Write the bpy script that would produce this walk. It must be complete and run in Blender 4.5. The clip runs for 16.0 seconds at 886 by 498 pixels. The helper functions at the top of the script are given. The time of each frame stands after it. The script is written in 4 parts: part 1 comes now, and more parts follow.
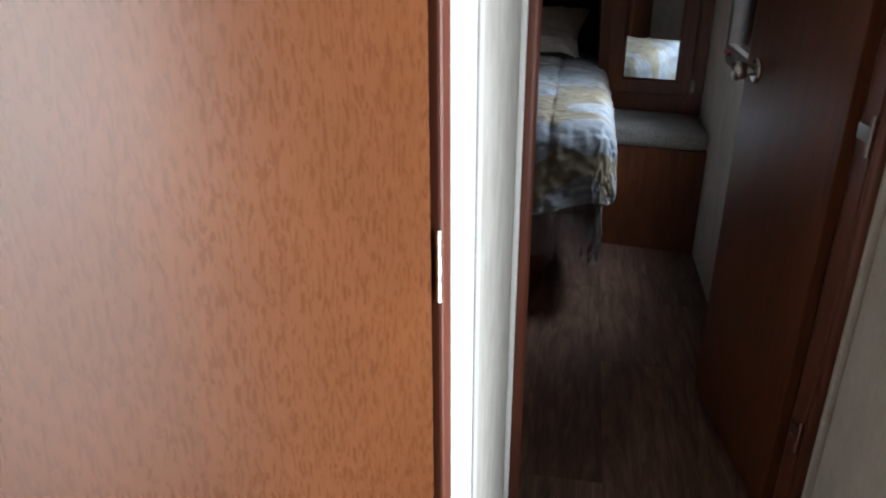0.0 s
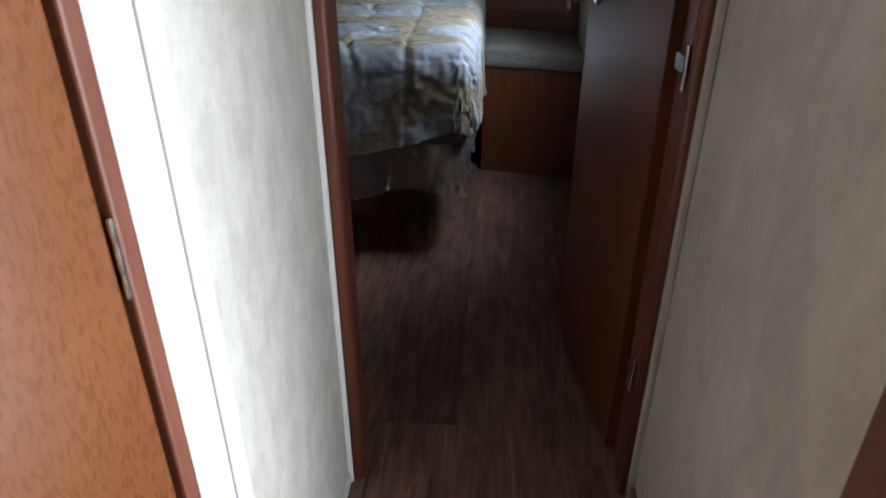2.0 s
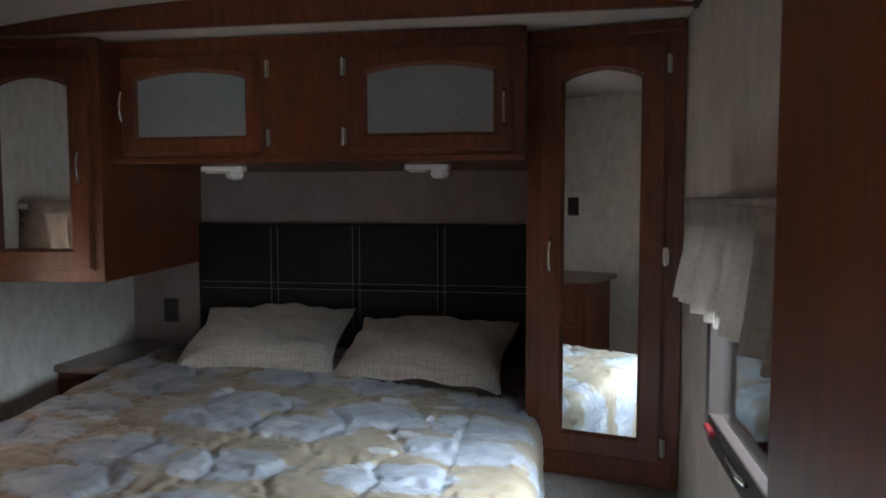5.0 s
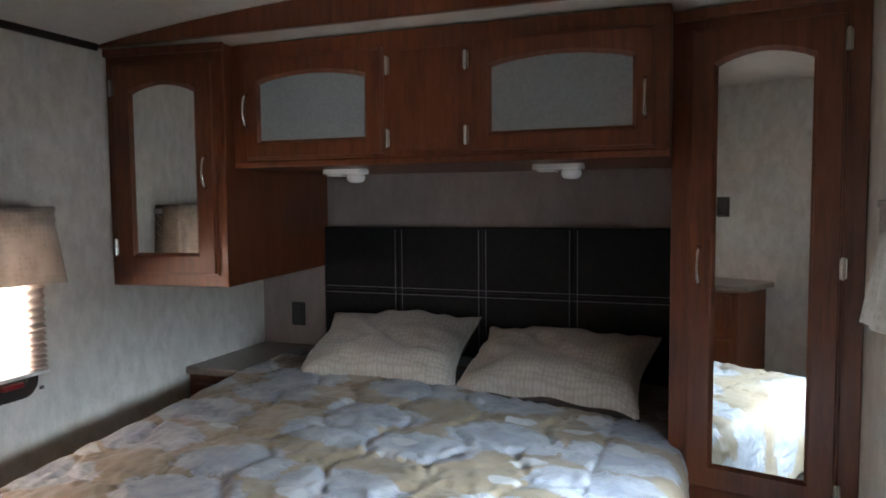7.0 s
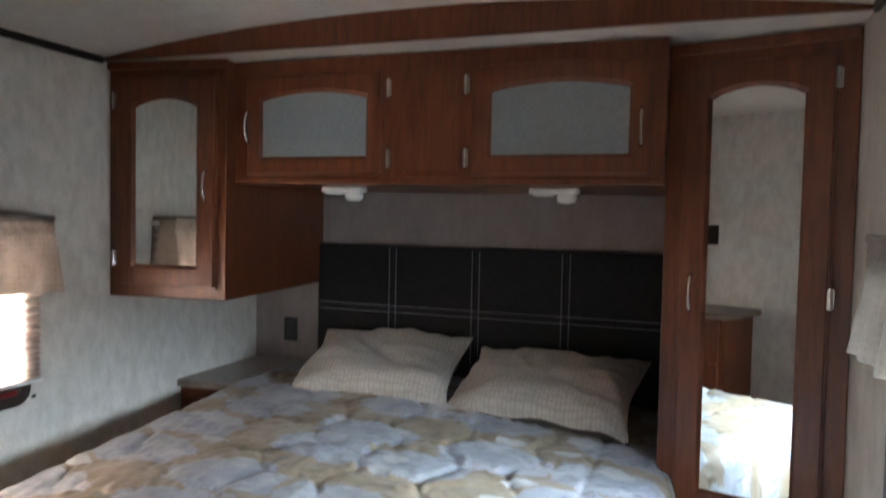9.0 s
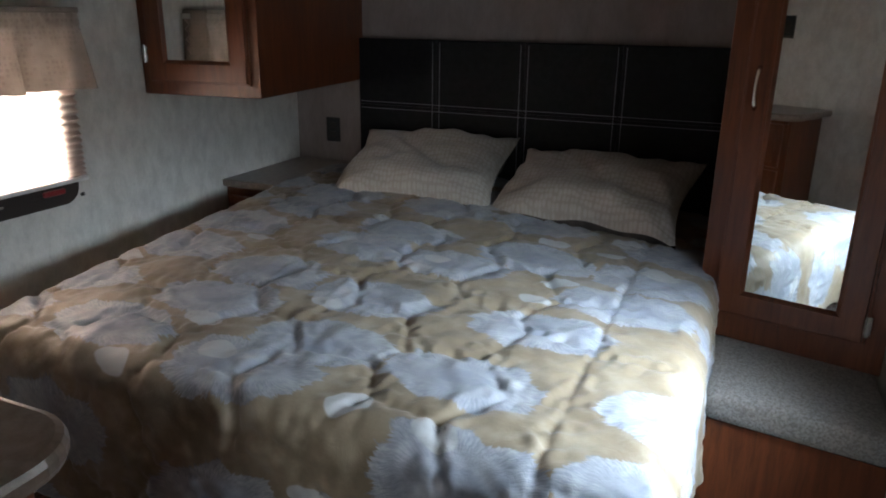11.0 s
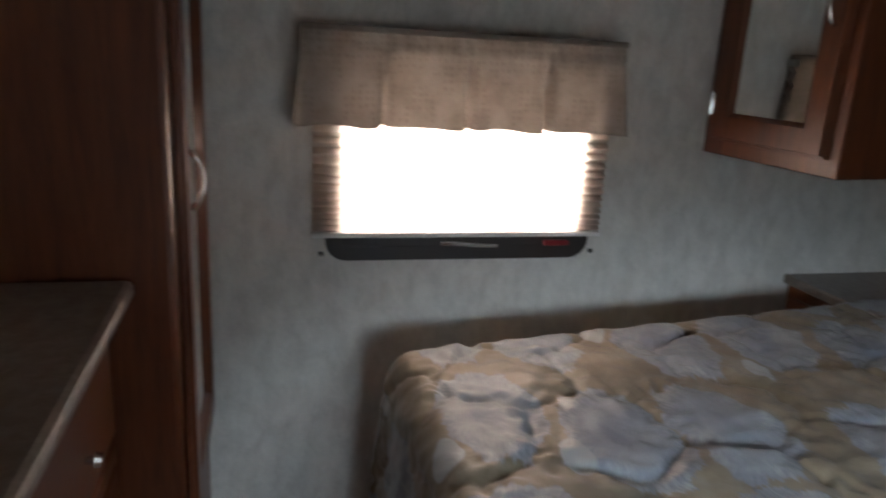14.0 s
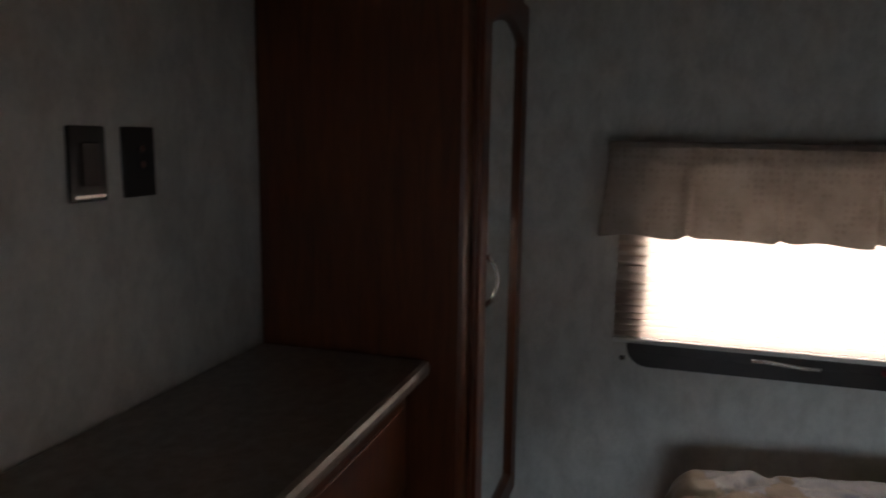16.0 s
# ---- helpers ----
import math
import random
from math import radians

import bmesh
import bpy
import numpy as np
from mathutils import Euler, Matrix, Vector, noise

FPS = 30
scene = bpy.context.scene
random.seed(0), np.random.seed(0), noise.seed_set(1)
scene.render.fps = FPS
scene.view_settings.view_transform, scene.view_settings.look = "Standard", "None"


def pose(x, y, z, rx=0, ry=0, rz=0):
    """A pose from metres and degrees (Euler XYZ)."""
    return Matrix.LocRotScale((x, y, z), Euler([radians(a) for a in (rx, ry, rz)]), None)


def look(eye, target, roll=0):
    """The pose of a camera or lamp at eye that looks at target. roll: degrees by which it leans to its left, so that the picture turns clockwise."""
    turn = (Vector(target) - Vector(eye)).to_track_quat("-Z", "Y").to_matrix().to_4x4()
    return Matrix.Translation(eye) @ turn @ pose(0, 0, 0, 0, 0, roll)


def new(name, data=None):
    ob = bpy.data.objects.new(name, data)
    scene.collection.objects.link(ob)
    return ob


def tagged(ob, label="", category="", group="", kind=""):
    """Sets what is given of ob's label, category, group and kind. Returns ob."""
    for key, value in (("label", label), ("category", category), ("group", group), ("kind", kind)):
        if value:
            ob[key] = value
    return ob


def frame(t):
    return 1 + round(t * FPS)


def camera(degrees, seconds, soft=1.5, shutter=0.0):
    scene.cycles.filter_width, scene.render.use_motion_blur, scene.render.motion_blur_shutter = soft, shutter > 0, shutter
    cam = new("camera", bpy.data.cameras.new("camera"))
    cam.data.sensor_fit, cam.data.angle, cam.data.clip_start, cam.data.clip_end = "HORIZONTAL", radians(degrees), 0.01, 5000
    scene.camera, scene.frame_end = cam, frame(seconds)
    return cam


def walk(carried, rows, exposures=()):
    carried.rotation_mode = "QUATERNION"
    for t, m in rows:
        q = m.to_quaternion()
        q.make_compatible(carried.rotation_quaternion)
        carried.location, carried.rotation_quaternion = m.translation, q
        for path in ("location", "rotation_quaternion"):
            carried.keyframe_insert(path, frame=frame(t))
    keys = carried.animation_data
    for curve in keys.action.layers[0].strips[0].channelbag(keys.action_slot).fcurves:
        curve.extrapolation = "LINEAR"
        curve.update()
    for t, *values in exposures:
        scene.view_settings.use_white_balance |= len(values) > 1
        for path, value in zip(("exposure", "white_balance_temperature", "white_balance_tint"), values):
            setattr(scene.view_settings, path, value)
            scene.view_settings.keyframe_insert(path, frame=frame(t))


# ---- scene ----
cam = camera(63.4, 16.0, soft=1.8, shutter=0.4)
PATH = [
    (0, (0.622, -1.501, 1.386), (0.282, 0.297, 0.578), -0.3),
    (0.5, (0.634, -1.49, 1.374), (0.372, 0.854, 0.262), -0.8),
    (1, (0.646, -1.476, 1.365), (0.574, 0.32, 0.488), 0.7),
    (1.5, (0.763, -1.428, 1.36), (0.666, 0.298, 0.353), 1.0),
    (2, (0.836, -1.339, 1.394), (0.704, 0.382, 0.383), -0.0),
    (2.5, (0.82, -1.189, 1.424), (0.733, 0.65, 0.643), 1.4),
    (3, (0.783, -1.04, 1.447), (0.813, 0.857, 0.815), 1.1),
    (3.3, (0.765, -0.953, 1.441), (0.809, 0.969, 0.89), 1.4),
    (3.5, (0.808, -0.87, 1.446), (0.771, 1.072, 0.968), 1.0),
    (3.7, (0.831, -0.787, 1.454), (0.707, 1.168, 1.049), 0.5),
    (5.8, (0.824, -0.079, 1.524), (0.362, 1.864, 1.419), -0.4),
    (6, (0.811, -0.064, 1.522), (0.289, 1.863, 1.411), -0.6),
    (6.5, (0.811, -0.062, 1.518), (0.191, 1.835, 1.399), -0.3),
    (7, (0.812, -0.073, 1.52), (0.12, 1.798, 1.382), -0.5),
    (7.5, (0.803, -0.099, 1.516), (0.129, 1.775, 1.341), -0.2),
    (8, (0.806, -0.117, 1.506), (0.13, 1.765, 1.548), -0.6),
    (8.5, (0.803, -0.125, 1.522), (0.148, 1.761, 1.639), 0.1),
    (9, (0.798, -0.113, 1.527), (0.136, 1.772, 1.441), 1.2),
    (9.5, (0.792, -0.094, 1.511), (0.113, 1.76, 1.194), 0.5),
    (10, (0.795, -0.081, 1.501), (0.116, 1.746, 1.054), 0.4),
    (10.2, (0.797, -0.071, 1.506), (0.115, 1.732, 0.972), -0.1),
    (12.5, (0.684, 0.242, 1.479), (-0.267, 1.862, 0.793), 5.7),
    (13, (0.589, 0.413, 1.487), (-0.609, 1.886, 0.858), 4.3),
    (13.3, (0.599, 0.513, 1.483), (-0.856, 1.721, 0.831), 3.04),
    (13.5, (0.653, 0.609, 1.499), (-0.979, 1.582, 0.876), 4.06),
    (14, (0.645, 0.7, 1.464), (-1.22, 1.18, 0.929), 3.3),
    (14.5, (0.658, 0.703, 1.474), (-1.274, 0.917, 1.014), 2.0),
    (15, (0.642, 0.715, 1.478), (-1.317, 0.891, 1.125), 0.7),
    (15.5, (0.695, 0.865, 1.503), (-1.268, 0.634, 1.224), 0.55),
    (16, (0.748, 0.915, 1.51), (-1.137, 0.347, 1.204), 0.85),
]
EXPOSURE = [(0, -1.0), (1, -0.7), (1.5, -0.75), (2.5, -1.05), (3.5, -0.5), (6, 0.4), (7, 0.75), (8.5, 1.3), (10, 0.5), (12.5, 0.1), (13.5, 0.3), (14.5, -0.3), (15, -0.85), (15.5, -1.55), (16, -1.1)]
walk(cam, [(t, look(eye, target, roll)) for t, eye, target, roll in PATH], EXPOSURE)


# ---- light ----
world = bpy.data.worlds.new("sky")
scene.world = world
world.use_nodes = True
wn = world.node_tree.nodes
sky = wn.new("ShaderNodeTexSky")
sky.sky_type, sky.sun_disc = "NISHITA", False
sky.sun_elevation, sky.sun_rotation = radians(42), radians(262)
world.node_tree.links.new(sky.outputs[0], wn["Background"].inputs[0])
wn["Background"].inputs[1].default_value = 0.12

sun_data = bpy.data.lights.new("sun", "SUN")
sun_data.energy, sun_data.angle, sun_data.color = 3.5, radians(0.53), (1.0, 0.93, 0.84)
sun = new("sun", sun_data)
sun.matrix_world = look((-6, -0.9, 6), (0, 0, 0.6))


def window_light(name, place, target, w, h, watts, color, spread=180):
    data = bpy.data.lights.new(name, "AREA")
    data.shape, data.size, data.size_y, data.energy, data.color = "RECTANGLE", w, h, watts, color
    data.spread = radians(spread)
    ob = new(name, data)
    ob.matrix_world = look(place, target)
    return ob


window_light("daylight_right_window", (1.29, 1.225, 1.16), (0.74, 1.40, 0.62), 0.70, 0.40, 17, (0.70, 0.85, 1.0), 86)
window_light("daylight_entry", (1.30, -1.22, 1.0), (0.40, -0.78, 0.95), 0.64, 1.86, 25, (0.86, 0.94, 1.0), 104)
window_light("daylight_left_window", (-1.285, 1.225, 1.19), (0, 1.225, 1.19), 0.70, 0.54, 42, (1.0, 0.95, 0.90))

# ---- materials ----


def nodes_of(name):
    m = bpy.data.materials.new(name)
    m.use_nodes = True
    nt = m.node_tree
    return m, nt, nt.nodes["Principled BSDF"], nt.nodes, nt.links


def ramp(nt, fac, stops):
    r = nt.nodes.new("ShaderNodeValToRGB")
    e = r.color_ramp.elements
    while len(e) < len(stops):
        e.new(0.5)
    for i, (p, c) in enumerate(stops):
        e[i].position, e[i].color = p, (*c, 1)
    nt.links.new(fac, r.inputs[0])
    return r.outputs[0]


def coords(nt, scale, kind="Object", turn=(0, 0, 0)):
    tc, mp = nt.nodes.new("ShaderNodeTexCoord"), nt.nodes.new("ShaderNodeMapping")
    mp.inputs["Scale"].default_value, mp.inputs["Rotation"].default_value = scale, turn
    nt.links.new(tc.outputs[kind], mp.inputs[0])
    return mp.outputs[0]


def noise_tex(nt, vec, scale, detail=4, rough=0.55, warp=0.0):
    n = nt.nodes.new("ShaderNodeTexNoise")
    n.inputs["Scale"].default_value, n.inputs["Detail"].default_value = scale, detail
    n.inputs["Roughness"].default_value, n.inputs["Distortion"].default_value = rough, warp
    nt.links.new(vec, n.inputs["Vector"])
    return n.outputs["Fac"]


def mixed(nt, fac, a, b, mode="MIX"):
    m = nt.nodes.new("ShaderNodeMix")
    m.data_type, m.blend_type = "RGBA", mode
    for sock, v in ((m.inputs[0], fac), (m.inputs[6], a), (m.inputs[7], b)):
        if isinstance(v, (int, float)):
            sock.default_value = v
        elif isinstance(v, tuple):
            sock.default_value = (*v, 1)
        else:
            nt.links.new(v, sock)
    return m.outputs[2]


def bumped(nt, bsdf, height, strength, dist=0.002):
    b = nt.nodes.new("ShaderNodeBump")
    b.inputs["Strength"].default_value, b.inputs["Distance"].default_value = strength, dist
    nt.links.new(height, b.inputs["Height"])
    nt.links.new(b.outputs[0], bsdf.inputs["Normal"])


def ranged(nt, fac, lo, hi):
    m = nt.nodes.new("ShaderNodeMapRange")
    m.inputs["To Min"].default_value, m.inputs["To Max"].default_value = lo, hi
    nt.links.new(fac, m.inputs[0])
    return m.outputs[0]


def wood(name, dark, mid, light, grain=(14, 14, 1.6), rough=0.34, speck=0.4):
    m, nt, b, nodes, links = nodes_of(name)
    v = coords(nt, grain)
    fine = noise_tex(nt, v, 3.0, 8, 0.65, 0.6)
    broad = noise_tex(nt, coords(nt, (2.2, 2.2, 0.9)), 1.6, 3, 0.5, 0.8)
    col = ramp(nt, fine, [(0.28, dark), (0.5, mid), (0.74, light)])
    tone = ramp(nt, broad, [(0.3, (0.72, 0.66, 0.62)), (0.7, (1.12, 1.06, 1.0))])
    col = mixed(nt, 0.8, col, tone, "MULTIPLY")
    if speck:
        vo = nodes.new("ShaderNodeTexVoronoi")
        vo.inputs["Scale"].default_value = 1.0
        links.new(coords(nt, (34, 34, 13)), vo.inputs["Vector"])
        dots = ramp(nt, vo.outputs["Distance"], [(0.05, (0.35, 0.3, 0.28)), (0.16, (1, 1, 1))])
        col = mixed(nt, speck, col, dots, "MULTIPLY")
    links.new(col, b.inputs["Base Color"])
    links.new(ranged(nt, fine, rough - 0.06, rough + 0.12), b.inputs["Roughness"])
    bumped(nt, b, fine, 0.08, 0.001)
    return m


def mottled(name, a, b_col, scale, rough=0.7, bump=0.2, dist=0.002, stretch=(1, 1, 1), detail=5, lo=0.35, hi=0.65, sheen=0.0):
    m, nt, b, nodes, links = nodes_of(name)
    v = coords(nt, stretch)
    f = noise_tex(nt, v, scale, detail, 0.6, 0.3)
    g = noise_tex(nt, v, scale * 7, 3, 0.6)
    col = ramp(nt, f, [(lo, a), (hi, b_col)])
    col = mixed(nt, 0.25, col, ramp(nt, g, [(0.3, (0.7, 0.7, 0.7)), (0.7, (1.1, 1.1, 1.1))]), "MULTIPLY")
    links.new(col, b.inputs["Base Color"])
    b.inputs["Roughness"].default_value = rough
    if sheen:
        b.inputs["Sheen Weight"].default_value = sheen
    bumped(nt, b, g, bump, dist)
    return m


def plain(name, color, rough, metal=0.0, grain=60):
    m, nt, b, nodes, links = nodes_of(name)
    f = noise_tex(nt, coords(nt, (1, 1, 1)), grain, 3)
    links.new(mixed(nt, 0.2, color, ramp(nt, f, [(0.3, (0.75, 0.75, 0.75)), (0.7, (1.1, 1.1, 1.1))]), "MULTIPLY"), b.inputs["Base Color"])
    links.new(ranged(nt, f, rough * 0.8, rough * 1.2), b.inputs["Roughness"])
    b.inputs["Metallic"].default_value = metal
    return m


CHERRY = wood("cherry_wood", (0.08, 0.024, 0.011), (0.145, 0.044, 0.018), (0.205, 0.068, 0.027), (16, 16, 1.6), 0.34, 0.3)
# same cherry with finer grain, its colour lightened for the strong light on it
DOORWOOD_LIT = wood("cherry_door_skin_lit", (0.135, 0.044, 0.015), (0.175, 0.059, 0.020), (0.205, 0.073, 0.026), (70, 70, 16), 0.25, 0.12)
CASING = wood("red_brown_casing", (0.125, 0.038, 0.023), (0.16, 0.050, 0.030), (0.195, 0.064, 0.038), (20, 20, 1.2), 0.4, 0)
WALLPAPER = mottled("pale_wallpaper", (0.585, 0.56, 0.515), (0.715, 0.69, 0.64), 15, 0.62, 0.35, 0.002, (1.4, 1.4, 0.8), 8, 0.36, 0.62)
BEIGE = mottled("beige_wallpaper", (0.42, 0.375, 0.32), (0.54, 0.49, 0.425), 8, 0.65, 0.2, 0.002, (1.4, 1.4, 0.8), 7)
TAUPE = mottled("taupe_panel", (0.22, 0.18, 0.165), (0.27, 0.225, 0.21), 6, 0.6, 0.12, 0.001, (2, 2, 0.8))
WHITE_TRIM = plain("white_vinyl_trim", (0.80, 0.79, 0.77), 0.45)
CEILING_M = mottled("ceiling_vinyl", (0.64, 0.60, 0.55), (0.70, 0.66, 0.61), 14, 0.7, 0.15, 0.001)
LAMINATE = mottled("stone_laminate", (0.17, 0.125, 0.10), (0.29, 0.235, 0.195), 38, 0.28, 0.05, 0.0006, (1, 1, 1), 8, 0.3, 0.7)
CARPET = mottled("beige_carpet", (0.27, 0.24, 0.21), (0.50, 0.46, 0.41), 150, 0.95, 1.0, 0.008, (1, 1, 1), 8, 0.40, 0.60, 0.2)
LEATHER = mottled("dark_leatherette", (0.005, 0.0045, 0.005), (0.010, 0.009, 0.010), 40, 0.6, 0.35, 0.001)
LEATHER.node_tree.nodes["Principled BSDF"].inputs["Specular IOR Level"].default_value = 0.25
THREAD = plain("pale_thread", (0.20, 0.20, 0.22), 0.8)
NICKEL = plain("satin_nickel", (0.72, 0.70, 0.67), 0.24, 1.0)
BLACKP = plain("black_plastic", (0.018, 0.017, 0.017), 0.4)
BROWNP = plain("brown_plastic", (0.030, 0.022, 0.019), 0.38)
WHITEP = plain("white_plastic", (0.75, 0.75, 0.74), 0.35)
REDP = plain("red_plastic", (0.20, 0.012, 0.016), 0.4)
MATTRESS_M = plain("mattress_ticking", (0.5, 0.47, 0.42), 0.8)
DARKB = mottled("brown_pillow_back", (0.035, 0.026, 0.022), (0.06, 0.045, 0.038), 30, 0.85, 0.2, 0.001)


def mirror_mat():
    m, nt, b, nodes, links = nodes_of("mirror_glass")
    b.inputs["Base Color"].default_value = (0.86, 0.88, 0.87, 1)
    b.inputs["Metallic"].default_value, b.inputs["Roughness"].default_value = 1.0, 0.012
    return m


def frosted_mat():
    m, nt, b, nodes, links = nodes_of("frosted_glass")
    f = noise_tex(nt, coords(nt, (1, 1, 1)), 90, 3)
    links.new(ramp(nt, f, [(0.3, (0.22, 0.245, 0.25)), (0.7, (0.27, 0.295, 0.30))]), b.inputs["Base Color"])
    b.inputs["Roughness"].default_value = 0.38
    b.inputs["Coat Weight"].default_value, b.inputs["Coat Roughness"].default_value = 0.3, 0.25
    return m


def clear_mat(name, tint, rough, white, milk=0.0):
    m, nt, b, nodes, links = nodes_of(name)
    nodes.remove(b)
    t, g, mix = nodes.new("ShaderNodeBsdfTransparent"), nodes.new("ShaderNodeBsdfGlossy"), nodes.new("ShaderNodeMixShader")
    t.inputs[0].default_value = (*tint, 1)
    g.inputs["Roughness"].default_value = rough
    lw = nodes.new("ShaderNodeFresnel")
    lw.inputs[0].default_value = white
    links.new(lw.outputs[0], mix.inputs[0])
    links.new(t.outputs[0], mix.inputs[1])
    links.new(g.outputs[0], mix.inputs[2])
    last = mix.outputs[0]
    if milk:
        haze, both = nodes.new("ShaderNodeBsdfDiffuse"), nodes.new("ShaderNodeMixShader")
        haze.inputs[0].default_value = (0.75, 0.77, 0.80, 1)
        both.inputs[0].default_value = milk
        links.new(last, both.inputs[1])
        links.new(haze.outputs[0], both.inputs[2])
        last = both.outputs[0]
    links.new(last, nodes["Material Output"].inputs[0])
    return m


MIRROR, FROSTED = mirror_mat(), frosted_mat()
GLASS = clear_mat("window_glass", (0.93, 0.95, 0.96), 0.02, 1.45)
FILM = clear_mat("clear_plastic_film", (0.97, 0.97, 0.98), 0.2, 1.9, 0.10)


def translucent_mat(name, color, share, weave, blotch=0.5, dots=False):
    m, nt, b, nodes, links = nodes_of(name)
    f = noise_tex(nt, coords(nt, weave), 30, 4)
    h = noise_tex(nt, coords(nt, (1, 1, 1)), 14, 3)
    col = mixed(nt, blotch, color, ramp(nt, h, [(0.35, (0.62, 0.6, 0.58)), (0.65, (1.15, 1.15, 1.15))]), "MULTIPLY")
    if dots:
        vo = nodes.new("ShaderNodeTexVoronoi")
        vo.inputs["Scale"].default_value, vo.inputs["Randomness"].default_value = 62, 0.25
        links.new(coords(nt, (1, 1, 1)), vo.inputs["Vector"])
        col = mixed(nt, 0.3, col, ramp(nt, vo.outputs["Distance"], [(0.22, (0.62, 0.58, 0.55)), (0.40, (1.08, 1.08, 1.08))]), "MULTIPLY")
    links.new(col, b.inputs["Base Color"])
    b.inputs["Roughness"].default_value = 0.85
    bumped(nt, b, f, 0.35, 0.001)
    tr, mix = nodes.new("ShaderNodeBsdfTranslucent"), nodes.new("ShaderNodeMixShader")
    links.new(col, tr.inputs[0])
    mix.inputs[0].default_value = share
    links.new(b.outputs[0], mix.inputs[1])
    links.new(tr.outputs[0], mix.inputs[2])
    links.new(mix.outputs[0], nodes["Material Output"].inputs[0])
    return m


BLIND_M = translucent_mat("pleated_blind_paper", (0.62, 0.52, 0.46), 0.5, (1, 1, 1), 0.12)
VALANCE_M = translucent_mat("valance_weave", (0.28, 0.245, 0.215), 0.19, (8, 8, 1.2), 0.5, True)


def quilt_mat():
    m, nt, b, nodes, links = nodes_of("printed_quilt_cotton")
    uv = coords(nt, (1, 1, 1), "UV")
    wn1 = nodes.new("ShaderNodeTexNoise")
    wn1.inputs["Scale"].default_value, wn1.inputs["Detail"].default_value = 5.0, 3
    links.new(uv, wn1.inputs["Vector"])
    add = nodes.new("ShaderNodeVectorMath")
    add.operation = "MULTIPLY_ADD"
    add.inputs[1].default_value = (0.10, 0.10, 0)
    links.new(wn1.outputs["Color"], add.inputs[0])
    links.new(uv, add.inputs[2])
    mp = nodes.new("ShaderNodeMapping")
    mp.inputs["Scale"].default_value, mp.inputs["Rotation"].default_value = (2.3, 4.0, 1), (0, 0, 0.16)
    links.new(add.outputs[0], mp.inputs[0])

    def cells(scale, feature="F1"):
        vo = nodes.new("ShaderNodeTexVoronoi")
        vo.voronoi_dimensions, vo.feature = "2D", feature
        vo.inputs["Scale"].default_value, vo.inputs["Randomness"].default_value = scale, 0.42
        links.new(mp.outputs[0], vo.inputs["Vector"])
        return vo

    def calc(op, x, y=0.0):
        n = nodes.new("ShaderNodeMath")
        n.operation = op
        for sock, v in zip(n.inputs, (x, y)):
            if isinstance(v, (int, float)):
                sock.default_value = v
            else:
                links.new(v, sock)
        return n.outputs[0]

    big, small = cells(1.0), cells(2.3)
    # polar coordinates round each flower's heart
    arm = nodes.new("ShaderNodeVectorMath")
    arm.operation = "SUBTRACT"
    links.new(mp.outputs[0], arm.inputs[0])
    links.new(big.outputs["Position"], arm.inputs[1])
    ax = nodes.new("ShaderNodeSeparateXYZ")
    links.new(arm.outputs[0], ax.inputs[0])
    angle, radius = calc("ARCTAN2", ax.outputs[1], ax.outputs[0]), big.outputs["Distance"]
    polar = nodes.new("ShaderNodeCombineXYZ")
    links.new(calc("MULTIPLY", angle, 5.0), polar.inputs[0])
    links.new(calc("MULTIPLY", radius, 3.0), polar.inputs[1])
    petals = noise_tex(nt, polar.outputs[0], 1.0, 2, 0.5)
    fringe = noise_tex(nt, polar.outputs[0], 5.0, 2, 0.6)
    scallop = calc("ABSOLUTE", calc("SINE", calc("MULTIPLY", angle, 4.5)))
    rim_at = calc("ADD", calc("ADD", 0.285, calc("MULTIPLY", petals, 0.12)), calc("ADD", calc("MULTIPLY", scallop, 0.05), calc("MULTIPLY", fringe, 0.09)))
    inside = calc("SUBTRACT", rim_at, radius)
    blot = noise_tex(nt, uv, 7, 5, 0.65)
    streak = noise_tex(nt, uv, 9, 5, 0.6, 0.8)
    tan = ramp(nt, blot, [(0.3, (0.15, 0.115, 0.075)), (0.52, (0.215, 0.170, 0.115)), (0.72, (0.31, 0.265, 0.20))])
    blue = ramp(nt, streak, [(0.3, (0.185, 0.20, 0.235)), (0.5, (0.255, 0.27, 0.30)), (0.7, (0.34, 0.35, 0.37))])
    rays = ramp(nt, fringe, [(0.35, (0.80, 0.81, 0.84)), (0.62, (1.22, 1.21, 1.18))])
    outer = ramp(nt, radius, [(0.16, (0, 0, 0)), (0.34, (1, 1, 1))])
    blue = mixed(nt, outer, blue, mixed(nt, 1.0, blue, rays, "MULTIPLY"))
    heart = ramp(nt, calc("ADD", radius, calc("MULTIPLY", petals, 0.10)), [(0.17, (0.84, 0.86, 0.90)), (0.20, (1, 1, 1))])
    blue = mixed(nt, 1.0, blue, heart, "MULTIPLY")
    col = mixed(nt, ramp(nt, inside, [(0.0, (0, 0, 0)), (0.016, (1, 1, 1))]), tan, blue)
    # small pale buds between the flowers
    pick = nodes.new("ShaderNodeSeparateColor")
    links.new(small.outputs["Color"], pick.inputs[0])
    bud = calc("MULTIPLY", ramp(nt, small.outputs["Distance"], [(0.24, (1, 1, 1)), (0.27, (0, 0, 0))]), calc("GREATER_THAN", pick.outputs[0], 0.86))
    col = mixed(nt, bud, col, (0.37, 0.375, 0.38))
    # dark brush strokes at some of the rims
    rim = ramp(nt, inside, [(-0.03, (0, 0, 0)), (0.012, (1, 1, 1)), (0.04, (0, 0, 0))])
